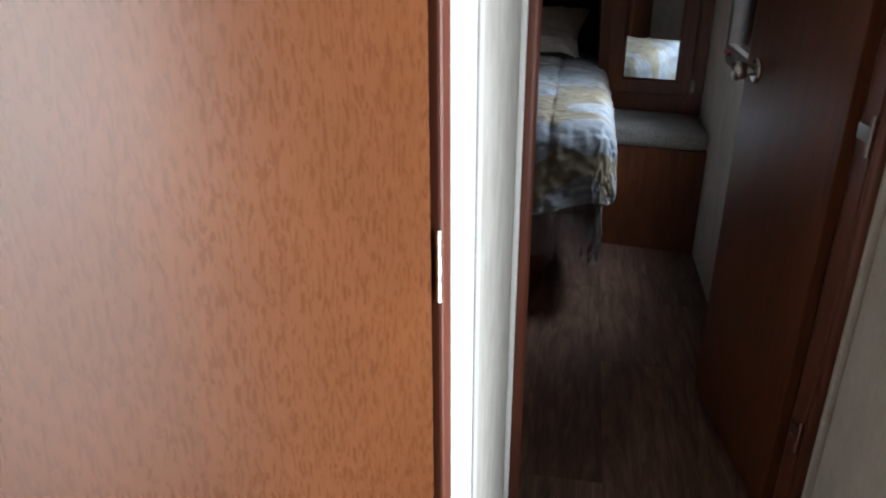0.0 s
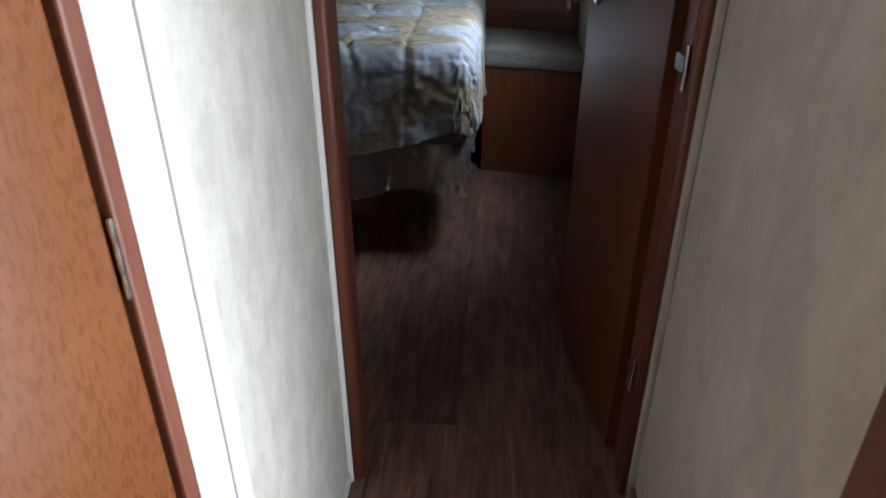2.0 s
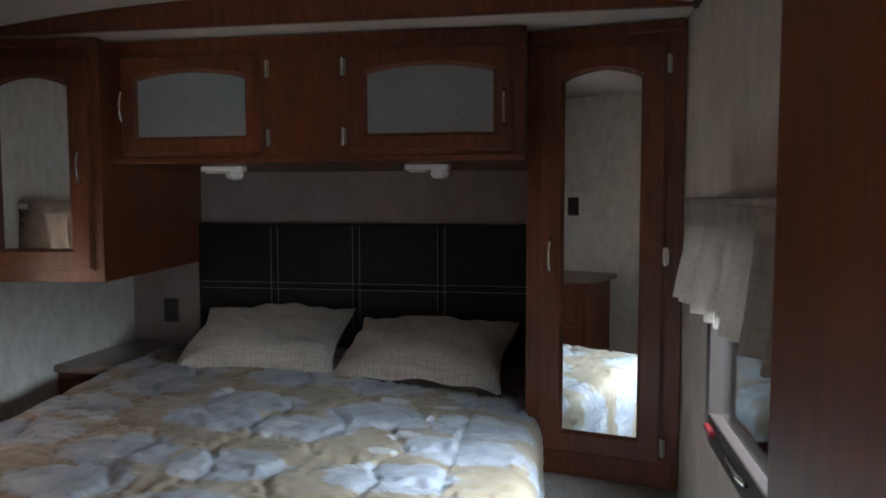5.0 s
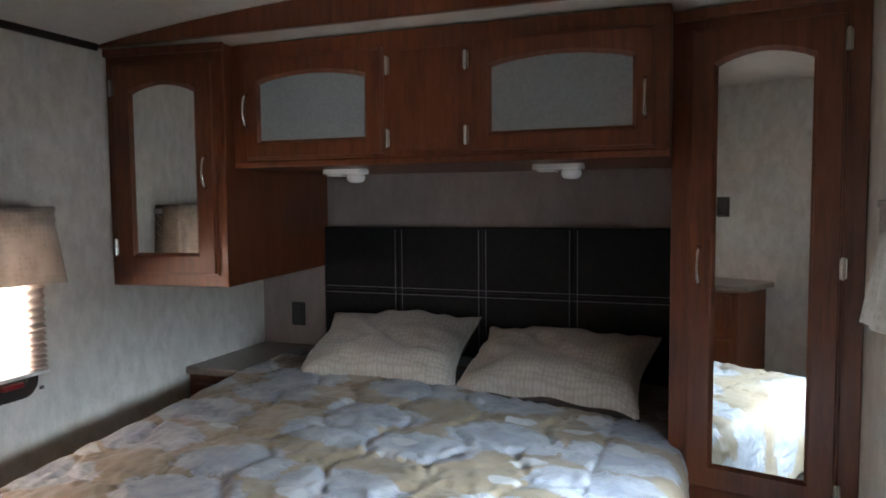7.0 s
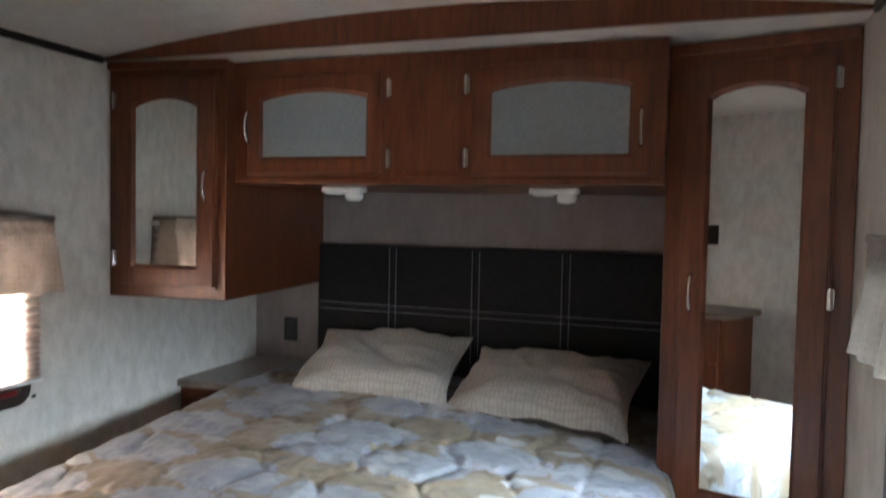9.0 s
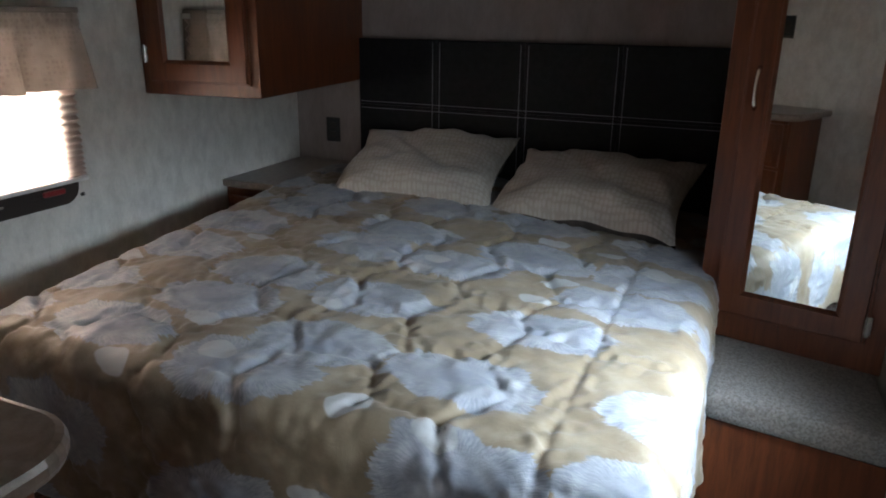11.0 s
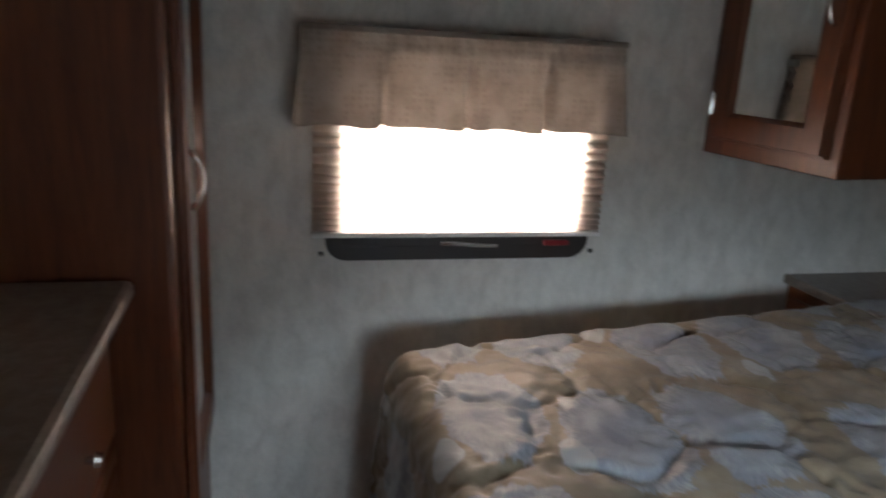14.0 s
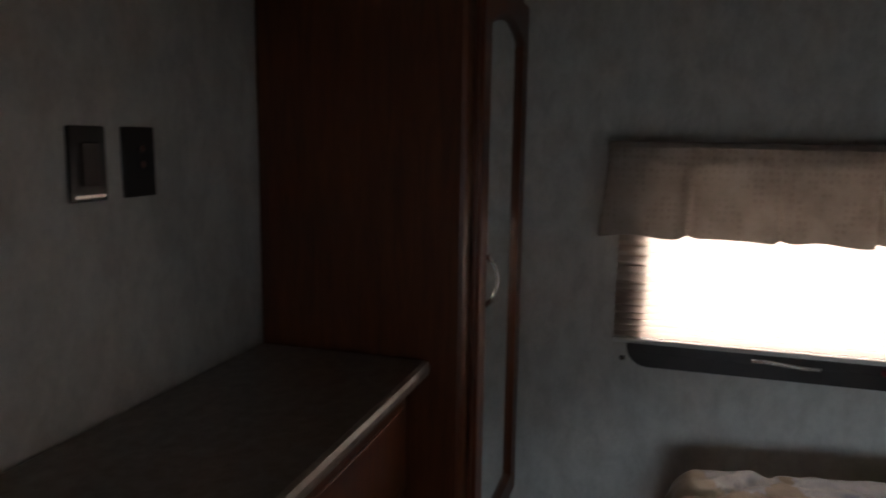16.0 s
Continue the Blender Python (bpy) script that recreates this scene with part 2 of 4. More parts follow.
    where = ramp(nt, petals, [(0.50, (0, 0, 0)), (0.60, (1, 1, 1))])
    ink = calc("MULTIPLY", calc("MULTIPLY", rim, where), calc("GREATER_THAN", fringe, 0.5))
    col = mixed(nt, calc("MULTIPLY", ink, 0.7), col, (0.09, 0.095, 0.11))
    links.new(col, b.inputs["Base Color"])
    b.inputs["Roughness"].default_value = 0.42
    b.inputs["Sheen Weight"].default_value = 0.1
    bumped(nt, b, noise_tex(nt, uv, 16, 5, 0.6, 0.6), 0.38, 0.008)
    return m


QUILT = quilt_mat()
HEM_M = mottled("tan_hem_cotton", (0.26, 0.23, 0.19), (0.36, 0.34, 0.31), 30, 0.7, 0.2, 0.001)


def pillow_mat():
    m, nt, b, nodes, links = nodes_of("cream_patterned_cotton")
    v = coords(nt, (1, 1, 1))
    br = nodes.new("ShaderNodeTexVoronoi")
    br.voronoi_dimensions = "2D"
    br.inputs["Scale"].default_value, br.inputs["Randomness"].default_value = 62, 0.35
    links.new(v, br.inputs["Vector"])
    lat = ramp(nt, br.outputs["Distance"], [(0.30, (0.40, 0.37, 0.325)), (0.5, (0.32, 0.29, 0.25))])
    f = noise_tex(nt, v, 4, 3)
    links.new(mixed(nt, 0.35, lat, ramp(nt, f, [(0.35, (0.7, 0.68, 0.66)), (0.65, (1.1, 1.1, 1.1))]), "MULTIPLY"), b.inputs["Base Color"])
    b.inputs["Roughness"].default_value = 0.6
    b.inputs["Sheen Weight"].default_value = 0.3
    bumped(nt, b, noise_tex(nt, v, 16, 4), 0.35, 0.006)
    return m


PILLOW = pillow_mat()


def plank_mat():
    m, nt, b, nodes, links = nodes_of("weathered_vinyl_plank")
    info = nodes.new("ShaderNodeObjectInfo")
    add = nodes.new("ShaderNodeVectorMath")
    add.operation = "ADD"
    links.new(coords(nt, (11, 1.3, 1)), add.inputs[0])
    sh = nodes.new("ShaderNodeMath")
    sh.operation = "MULTIPLY"
    sh.inputs[1].default_value = 37.0
    links.new(info.outputs["Random"], sh.inputs[0])
    links.new(sh.outputs[0], add.inputs[1])
    f = noise_tex(nt, add.outputs[0], 3.2, 8, 0.68, 1.0)
    g = noise_tex(nt, add.outputs[0], 0.9, 3, 0.5, 0.8)
    col = ramp(nt, f, [(0.30, (0.065, 0.036, 0.026)), (0.48, (0.175, 0.100, 0.072)), (0.62, (0.27, 0.168, 0.125)), (0.75, (0.37, 0.265, 0.21))])
    tone = ramp(nt, info.outputs["Random"], [(0, (0.72, 0.70, 0.70)), (1, (1.15, 1.08, 1.02))])
    col = mixed(nt, 1.0, col, tone, "MULTIPLY")
    col = mixed(nt, 0.7, col, ramp(nt, g, [(0.35, (0.7, 0.68, 0.66)), (0.65, (1.15, 1.15, 1.15))]), "MULTIPLY")
    links.new(col, b.inputs["Base Color"])
    links.new(ranged(nt, f, 0.34, 0.52), b.inputs["Roughness"])
    bumped(nt, b, f, 0.25, 0.0015)
    return m


PLANK = plank_mat()
GROUT = plain("dark_underlay", (0.03, 0.02, 0.016), 0.8)
GRAVEL = mottled("pale_gravel", (0.28, 0.27, 0.25), (0.42, 0.40, 0.37), 60, 0.95, 0.8, 0.01)

# ---- building helpers ----


def box(bm, x0, y0, z0, x1, y1, z1):
    vs = [bm.verts.new(p) for p in ((x0, y0, z0), (x1, y0, z0), (x1, y1, z0), (x0, y1, z0), (x0, y0, z1), (x1, y0, z1), (x1, y1, z1), (x0, y1, z1))]
    for q in ((0, 3, 2, 1), (4, 5, 6, 7), (0, 1, 5, 4), (1, 2, 6, 5), (2, 3, 7, 6), (3, 0, 4, 7)):
        bm.faces.new([vs[i] for i in q])
    return bm


def prism(bm, pts, y0, y1):
    """An outline in x and z, carried from y0 to y1."""
    a, b = [bm.verts.new((x, y0, z)) for x, z in pts], [bm.verts.new((x, y1, z)) for x, z in pts]
    n = len(pts)
    bm.faces.new(a)
    bm.faces.new(b[::-1])
    for i in range(n):
        bm.faces.new((a[i], b[i], b[(i + 1) % n], a[(i + 1) % n]))
    return bm


def slab(bm, pts, z0, z1):
    """An outline in x and y, carried from z0 to z1."""
    a, b = [bm.verts.new((x, y, z0)) for x, y in pts], [bm.verts.new((x, y, z1)) for x, y in pts]
    n = len(pts)
    bm.faces.new(a[::-1])
    bm.faces.new(b)
    for i in range(n):
        bm.faces.new((a[i], a[(i + 1) % n], b[(i + 1) % n], b[i]))
    return bm


def tube(bm, pts, r, seg=8):
    pts = [Vector(p) for p in pts]
    rings = []
    for i, p in enumerate(pts):
        d = (pts[min(i + 1, len(pts) - 1)] - pts[max(i - 1, 0)]).normalized()
        u = d.cross(Vector((0.31, 0.22, 0.92))).normalized()
        w = d.cross(u)
        rr = r[i] if isinstance(r, (list, tuple)) else r
        rings.append([bm.verts.new(p + rr * (math.cos(a) * u + math.sin(a) * w)) for a in [2 * math.pi * k / seg for k in range(seg)]])
    for a, b in zip(rings, rings[1:]):
        for k in range(seg):
            bm.faces.new((a[k], a[(k + 1) % seg], b[(k + 1) % seg], b[k]))
    bm.faces.new(rings[0][::-1])
    bm.faces.new(rings[-1])
    return bm


def rounded(x0, y0, x1, y1, r, seg=6, corners=(1, 1, 1, 1)):
    """A rectangle's outline with rounded corners: (x0,y0), (x1,y0), (x1,y1), (x0,y1)."""
    out = []
    for on, cx, cy, a0 in ((corners[0], x0, y0, 180), (corners[1], x1, y0, 270), (corners[2], x1, y1, 0), (corners[3], x0, y1, 90)):
        if not on:
            out.append((cx, cy))
            continue
        ox, oy = cx + (r if cx == x0 else -r), cy + (r if cy == y0 else -r)
        for k in range(seg + 1):
            a = radians(a0 + 90 * k / seg)
            out.append((ox + r * math.cos(a), oy + r * math.sin(a)))
    return out


def mesh_of(name, bm, material, bevel=0.0, smooth=False):
    bmesh.ops.recalc_face_normals(bm, faces=bm.faces)
    me = bpy.data.meshes.new(name)
    if smooth:
        for f in bm.faces:
            f.smooth = True
    bm.to_mesh(me)
    bm.free()
    me.materials.append(material)
    return me


def dress(ob, bevel):
    if bevel:
        mod = ob.modifiers.new("edges", "BEVEL")
        mod.width, mod.segments, mod.limit_method, mod.angle_limit = bevel, 2, "ANGLE", radians(40)


def part(name, bm, material, parent, label="", bevel=0.0, smooth=False):
    ob = new(name, mesh_of(name, bm, material, bevel, smooth))
    ob.parent = parent
    dress(ob, bevel)
    return tagged(ob, label)


def structure(name, bm, material, label, category, bevel=0.0):
    ob = new(name, mesh_of(name, bm, material))
    dress(ob, bevel)
    return tagged(ob, label, category, kind="structure")


def thing(name, label, category, at=(0, 0, 0), turn=0.0, group=""):
    ob = new(name)
    ob.matrix_world = pose(*at, 0, 0, turn)
    return tagged(ob, label, category, group)


B = bmesh.new

# ---- structure ----
XW, HEAD, TOP, BACK = 1.2, 2.86, 2.068, -3.2
WY0, WY1, WZ0, WZ1 = 0.87, 1.58, 0.918, 1.458
DY0, DY1, DZ = -1.56, -0.875, 1.93

bm = B()
for q in ((BACK, 0, WY0, 2.4), (WY1, 0, HEAD + 0.06, 2.4)):
    box(bm, -XW - 0.06, q[0], q[1], -XW, q[2], q[3])
box(bm, -XW - 0.06, WY0, 0, -XW, WY1, WZ0)
box(bm, -XW - 0.06, WY0, WZ1, -XW, WY1, 2.4)
structure("wall_left", bm, WALLPAPER, "pale mottled wallpaper wall with a window", "wall")

bm = B()
box(bm, XW, BACK, 0, XW + 0.06, DY0, 2.4)
box(bm, XW, DY0, DZ, XW + 0.06, DY1, 2.4)
box(bm, XW, DY1, 0, XW + 0.06, WY0, 2.4)
box(bm, XW, WY0, 0, XW + 0.06, WY1, WZ0)
box(bm, XW, WY0, WZ1, XW + 0.06, WY1, 2.4)
box(bm, XW, WY1, 0, XW + 0.06, HEAD + 0.06, 2.4)
structure("wall_right", bm, BEIGE, "beige mottled wallpaper wall with window and entry", "wall")

structure("wall_head", box(B(), -XW, HEAD, 0, XW, HEAD + 0.06, 2.4), TAUPE, "taupe panelled wall behind the bed", "wall")
PX0, PX1, PZ = 0.530, 1.176, 1.94
JY = -0.085
bm = B()
box(bm, -XW, JY + 0.012, 0, 0.36, 0.072, 2.4)
box(bm, 0.36, JY + 0.012, 0, PX0, -0.008, 2.4)
box(bm, PX0, JY + 0.012, PZ, PX1, -0.008, 2.4)
box(bm, PX1, JY + 0.012, 0, XW, -0.008, 2.4)
structure("wall_partition", bm, WALLPAPER, "pale wallpaper partition with a narrow doorway", "wall")
HX = 0.508
structure("wall_hall", box(B(), HX - 0.04, -0.655, 0, HX, JY + 0.012, 2.4), WALLPAPER, "pale textured wallpaper wall of the passage", "wall")

# the slanted wall with the washroom door
CX, CY, SLANT = HX, -0.70, 25.5
sl = pose(CX, CY, 0, 0, 0, -90 - SLANT)
bm = B()
box(bm, 0.69, -0.05, 0, 1.0, 0, 2.4)
box(bm, 0.050, -0.05, 1.93, 0.69, 0, 2.4)
ob = structure("wall_slanted", bm, WALLPAPER, "slanted pale wall holding the washroom door", "wall")
ob.matrix_world = sl
ex, ey = (sl @ Vector((1.0, -0.02, 0)))[:2]
structure("wall_living_left", box(B(), ex - 0.05, BACK, 0, ex, ey + 0.01, 2.4), WALLPAPER, "plain pale wall behind the passage", "wall")
structure("wall_back", box(B(), -XW, BACK - 0.06, 0, XW, BACK, 2.4), WALLPAPER, "plain pale wall closing the living end", "wall")
bm = B()
box(bm, HX - 0.03, -0.70, 0, HX + 0.004, -0.652, 2.3)
structure("trim_corner_hall", bm, WHITE_TRIM, "white vinyl corner trim strip", "trim", 0.002)
ob = structure("trim_corner_slanted", box(B(), 0.0015, -0.03, 0, 0.0515, 0.004, 2.3), WHITE_TRIM, "white vinyl corner trim strip", "trim", 0.002)
ob.matrix_world = sl

# no real gap here: a grey strip paints the shade of the trim joint
structure("trim_groove_shade", box(B(), HX - 0.004, -0.7035, 0, HX + 0.0046, -0.7005, 2.3), plain("grey_groove_shade", (0.28, 0.27, 0.26), 0.7), "thin grey strip drawn as the shaded joint in the corner trim", "trim")

# ceilings
RISE = 0.085


def arch(x):
    return TOP + RISE * (1 - (x / XW) ** 2)


bm = B()
n = 24
rows_c = []
for y in (BACK, -1.2, 0.4, 1.92):
    rows_c.append([[bm.verts.new((-XW + 2 * XW * k / n, y, arch(-XW + 2 * XW * k / n) + dz)) for k in range(n + 1)] for dz in (0, 0.03)])
for a, b in zip(rows_c, rows_c[1:]):
    for k in range(n):
        for s in (0, 1):
            bm.faces.new((a[s][k], a[s][k + 1], b[s][k + 1], b[s][k]))
ob = structure("ceiling", bm, CEILING_M, "arched off-white vinyl ceiling", "ceiling")
for p in ob.data.polygons:
    p.use_smooth = True
structure("ceiling_alcove", box(B(), -XW, 1.92, TOP - 0.005, XW, HEAD, TOP + 0.02), CEILING_M, "flat off-white ceiling over the bed head", "ceiling")
pts = [(-XW, TOP - 0.010), (XW, TOP - 0.010)] + [(XW - 2 * XW * k / 30, arch(XW - 2 * XW * k / 30) - 0.002) for k in range(31)]
structure("trim_ceiling_arch", prism(B(), pts, 1.895, 1.918), CHERRY, "curved cherry wood trim board across the ceiling", "trim", 0.002)
structure("trim_ceiling_left", box(B(), -XW, -0.0, TOP - 0.022, -XW + 0.014, 1.893, TOP + 0.004), BROWNP, "dark brown ceiling edge strip", "trim", 0.003)
structure("trim_ceiling_right", box(B(), XW - 0.014, 0.1, TOP - 0.022, XW, 1.893, TOP + 0.004), BROWNP, "dark brown ceiling edge strip", "trim", 0.003)

# doorway casing
frame_ob = thing("door_frame", "red-brown wooden door casing with rounded edges", "door frame")
tagged(frame_ob, kind="structure")
part("casing", slab(B(), rounded(0.512, JY - 0.022, 0.545, JY + 0.010, 0.012), 0, PZ), CASING, frame_ob, "", 0, True)
part("casing", slab(B(), rounded(1.167, JY - 0.022, 1.197, JY + 0.010, 0.012), 0, PZ), CASING, frame_ob, "", 0, True)
part("jamb", box(B(), PX0 + 0.0005, JY + 0.011, 0, PX0 + 0.008, 0.0, PZ), CASING, frame_ob, "dark brown door jamb", 0.002)
part("jamb", box(B(), PX1 - 0.008, JY + 0.011, 0, PX1 - 0.0005, 0.0, PZ), CASING, frame_ob, "dark brown door jamb", 0.002)
part("head", box(B(), 0.512, JY - 0.022, PZ, 1.197, 0.0, PZ + 0.045), CASING, frame_ob, "", 0.008)
structure("trim_jamb_white", slab(B(), rounded(HX + 0.0005, JY - 0.034, HX + 0.013, JY - 0.023, 0.004), 0, 2.1), WHITE_TRIM, "thin cream edge bead beside the casing", "trim")
structure("trim_jamb_beige", slab(B(), rounded(XW - 0.016, JY - 0.040, XW - 0.0005, JY - 0.023, 0.004), 0, 2.1), BEIGE, "thin beige edge bead beside the casing", "trim")
structure("baseboard_hall_right", box(B(), XW - 0.011, DY1 + 0.06, 0.002, XW, JY - 0.042, 0.05), CASING, "low brown baseboard strip", "baseboard", 0.003)
structure("baseboard_hall_left", box(B(), HX, -0.65, 0.002, HX + 0.008, JY - 0.036, 0.03), WHITE_TRIM, "thin white baseboard strip", "baseboard", 0.002)

# washroom door
wd = thing("washroom_door", "closed cherry wood washroom door with knots", "door")
wd.matrix_world = sl
part("leaf", box(B(), 0.079, -0.036, 0.02, 0.664, -0.004, 1.90), DOORWOOD_LIT, wd, "", 0.002)
part("casing", box(B(), 0.0525, -0.045, 0, 0.0735, 0.006, 1.93), CASING, wd, "red-brown casing strip", 0.004)
part("casing", box(B(), 0.67, -0.045, 0, 0.696, 0.008, 1.93), CASING, wd, "red-brown casing strip", 0.004)
part("casing", box(B(), 0.0745, -0.045, 1.905, 0.67, 0.008, 1.93), CASING, wd, "red-brown casing strip", 0.004)
for z in (0.30, 1.035, 1.70):
    hg = part("hinge", tube(B(), [(0.0762, 0.004, z + 0.045 * k / 5) for k in range(-5, 6)], [0.0036, 0.0036, 0.0036, 0.0026, 0.0036, 0.0036, 0.0036, 0.0026, 0.0036, 0.0036, 0.0036]), NICKEL, wd, "satin nickel hinge", 0, False)

# entry doorway in the right wall
en = thing("entry_frame", "brown-trimmed bright entry doorway", "door frame")
tagged(en, kind="structure")
for y0, y1 in ((DY1, DY1 + 0.05), (DY0 - 0.05, DY0)):
    part("casing", box(B(), XW - 0.014, y0, 0, XW - 0.001, y1, DZ + 0.05), CASING, en, "", 0.004)
part("casing", box(B(), XW - 0.014, DY0, DZ, XW - 0.001, DY1, DZ + 0.05), CASING, en, "", 0.004)
part("reveal", box(B(), XW - 0.004, DY1 - 0.014, 0, XW + 0.075, DY1 - 0.001, DZ), WHITE_TRIM, en, "white metal door reveal", 0.002)
part("reveal", box(B(), XW - 0.004, DY0 + 0.001, 0, XW + 0.075, DY0 + 0.014, DZ), WHITE_TRIM, en, "white metal door reveal", 0.002)

# ground outside
bm = B()
bmesh.ops.create_grid(bm, x_segments=8, y_segments=8, size=1500)
ob = structure("ground", bm, GRAVEL, "pale gravel ground outside", "ground")
ob.location.z = -0.75
structure("floor_underlay", box(B(), -XW - 0.05, BACK - 0.05, -0.06, XW + 0.05, HEAD + 0.05, -0.004), GROUT, "dark underlay below the floor planks", "floor")

bd_m, bd_nt, bd_b, bd_nodes, bd_links = nodes_of("hazy_daylight")
bd_b.inputs["Emission Strength"].default_value = 5.0
bd_links.new(ramp(bd_nt, noise_tex(bd_nt, coords(bd_nt, (1, 1, 1)), 0.6, 3), [(0.3, (0.62, 0.74, 0.86)), (0.6, (0.86, 0.94, 1.0))]), bd_b.inputs["Emission Color"])
structure("backdrop", box(B(), 7.0, -9, -0.75, 7.2, 12, 4.5), bd_m, "bright hazy distance outside the windows", "backdrop")

# ---- windows, blinds, valances ----


def window(name, side):
    """A window in the left (-1) or right (1) wall."""
    w = thing(name, "dark-framed caravan window with rounded corners", "window", (side * XW, 0, 0))
    tagged(w, kind="structure")
    d = side

    def ring(bm, y0, z0, y1, z1, wide, x0, x1, r):
        outer, inner = rounded(y0, z0, y1, z1, r), rounded(y0 + wide, z0 + wide, y1 - wide, z1 - wide, max(r - wide, 0.01))
        vs = [[bm.verts.new((x, a, b)) for a, b in loop] for x in (x0, x1) for loop in (outer, inner)]
        k = len(outer)
        for i in range(k):
            j = (i + 1) % k
            bm.faces.new((vs[0][i], vs[0][j], vs[1][j], vs[1][i]))
            bm.faces.new((vs[2][i], vs[2][j], vs[3][j], vs[3][i]))
            bm.faces.new((vs[0][i], vs[0][j], vs[2][j], vs[2][i]))
            bm.faces.new((vs[1][i], vs[1][j], vs[3][j], vs[3][i]))
        return bm

    part("window_frame", ring(B(), WY0 - 0.018, WZ0 - 0.010, WY1 + 0.018, WZ1 + 0.018, 0.040, -d * 0.012, d * 0.045, 0.055), BROWNP, w, "", 0.002)
    part("lower_rail", box(B(), -d * 0.011, WY0 + 0.02, WZ0 + 0.012, d * 0.018, WY1 - 0.02, WZ0 + 0.062), BROWNP, w, "", 0.004)
    pane = part("pane", box(B(), d * 0.020, WY0, WZ0, d * 0.024, WY1, WZ1), GLASS, w)
    pane.visible_shadow = False
    mid = 1.225
    part("lever", tube(B(), [(-d * 0.016, mid - 0.06, WZ0 + 0.036), (-d * 0.026, mid - 0.03, WZ0 + 0.040), (-d * 0.024, mid + 0.06, WZ0 + 0.032), (-d * 0.018, mid + 0.10, WZ0 + 0.030)], [0.006, 0.006, 0.005, 0.004]), NICKEL, w, "chrome crank lever")
    part("latch", box(B(), -d * 0.028, WY1 - 0.12, WZ0 + 0.030, -d * 0.013, WY1 - 0.045, WZ0 + 0.046), REDP, w, "red release latch", 0.004)
    return w


window("window_1", -1)
window("window_2", 1)

bl = thing("pleated_blind", "lowered pleated blind glowing with daylight", "blind", (-XW, 0, 0))
bm = B()
BY0, BY1, BZ0, BZ1 = 0.818, 1.622, 0.990, 1.473
npl = 38
prev = None
for i in range(npl + 1):
    t = i / npl
    z = BZ0 + (BZ1 - BZ0) * (0.55 * t + 0.45 * t ** 2.2)
    x = 0.012 + (0.018 if i % 2 else 0.0)
    row = [bm.verts.new((x, BY0 + (BY1 - BY0) * k / 6, z)) for k in range(7)]
    if prev:
        for k in range(6):
            bm.faces.new((prev[k], prev[k + 1], row[k + 1], row[k]))
    prev = row
part("pleats", bm, BLIND_M, bl)
part("bottom_rail", box(B(), 0.012, BY0 - 0.003, BZ0 - 0.014, 0.032, BY1 + 0.003, BZ0 - 0.001), WHITE_TRIM, bl, "thin pale bottom rail", 0.003)
part("head_rail", box(B(), 0.003, BY0, BZ1, 0.034, BY1, BZ1 + 0.02), WHITE_TRIM, bl, "", 0.003)
for y in (BY0 + 0.024, BY1 - 0.008):
    hb = thing("blind_bracket", "small dark hold-down bracket on the wall", "bracket", (-XW, y, 0.926), 0, "blind brackets")
    part("base", box(B(), 0, -0.007, -0.006, 0.006, 0.007, 0.006), BROWNP, hb, "", 0.002)
    part("pin", tube(B(), [(0.006, 0, 0), (0.013, 0, 0)], 0.003), NICKEL, hb)


def valance(side, y0, y1, z0, z1, x_in):
    """A gathered fabric valance on a board; side -1 left wall, 1 right wall."""
    v = thing("valance", "taupe woven fabric valance with box pleats", "valance", (side * XW, 0, 0), 0, "window valances")
    bm = B()
    ny, nz = 120, 20
    L = y1 - y0
    tot = L + 2 * x_in
    grid = []
    for i in range(ny + 1):
        s = tot * i / ny
        col = []
        for j in range(nz + 1):
            f = j / nz
            z = z1 - (z1 - z0) * f
            flare = 0.018 * max(0, (f - 0.25)) * 1.3
            if s < x_in:
                x, y = s, y0 - flare
            elif s > tot - x_in:
                x, y = tot - s, y1 + flare
            else:
                t = (s - x_in) / L
                pl = t * 4
                near = min(abs(pl - round(pl)), 1) * L / 4
                crease = math.exp(-(near / 0.012) ** 2) if 0.1 < t < 0.9 else 0
                wave = 0.016 * math.sin(pl * 2 * math.pi * 1.5 + 1.1) * max(0, f - 0.25) + 0.003 * noise.noise((t * 22, f * 3, side))
                x = x_in + flare + wave - 0.060 * crease * min(1, max(0, (f - 0.22) * 3))
                y = y0 + (s - x_in)
                if f < 0.24:
                    x += 0.009 * noise.noise((t * 45, f * 30, 3.0 + side)) - (0.006 if 0.19 < f else 0)
                y += (t - 0.5) * 0.03 * f
                z += 0.007 * math.sin(t * 4 * math.pi * 2 + 0.6) * f * (0.4 + 0.6 * crease) - 0.004 * f * math.cos(pl * 2 * math.pi)
            col.append(bm.verts.new((-side * x, y, z)))
        grid.append(col)
    for a, b in zip(grid, grid[1:]):
        for j in range(nz):
            bm.faces.new((a[j], b[j], b[j + 1], a[j + 1]))
    part("fabric", bm, VALANCE_M, v, "", 0, True)
    part("board", box(B(), -side * 0.002, y0, z1 - 0.004, -side * (x_in + 0.004), y1, z1 + 0.012), VALANCE_M, v, "fabric-wrapped mounting board", 0.004)
    return v


valance(-1, 0.785, 1.610, 1.274, 1.496, 0.10)
valance(1, 0.70, 1.47, 1.282, 1.500, 0.088)

# ---- bedroom cabinets ----


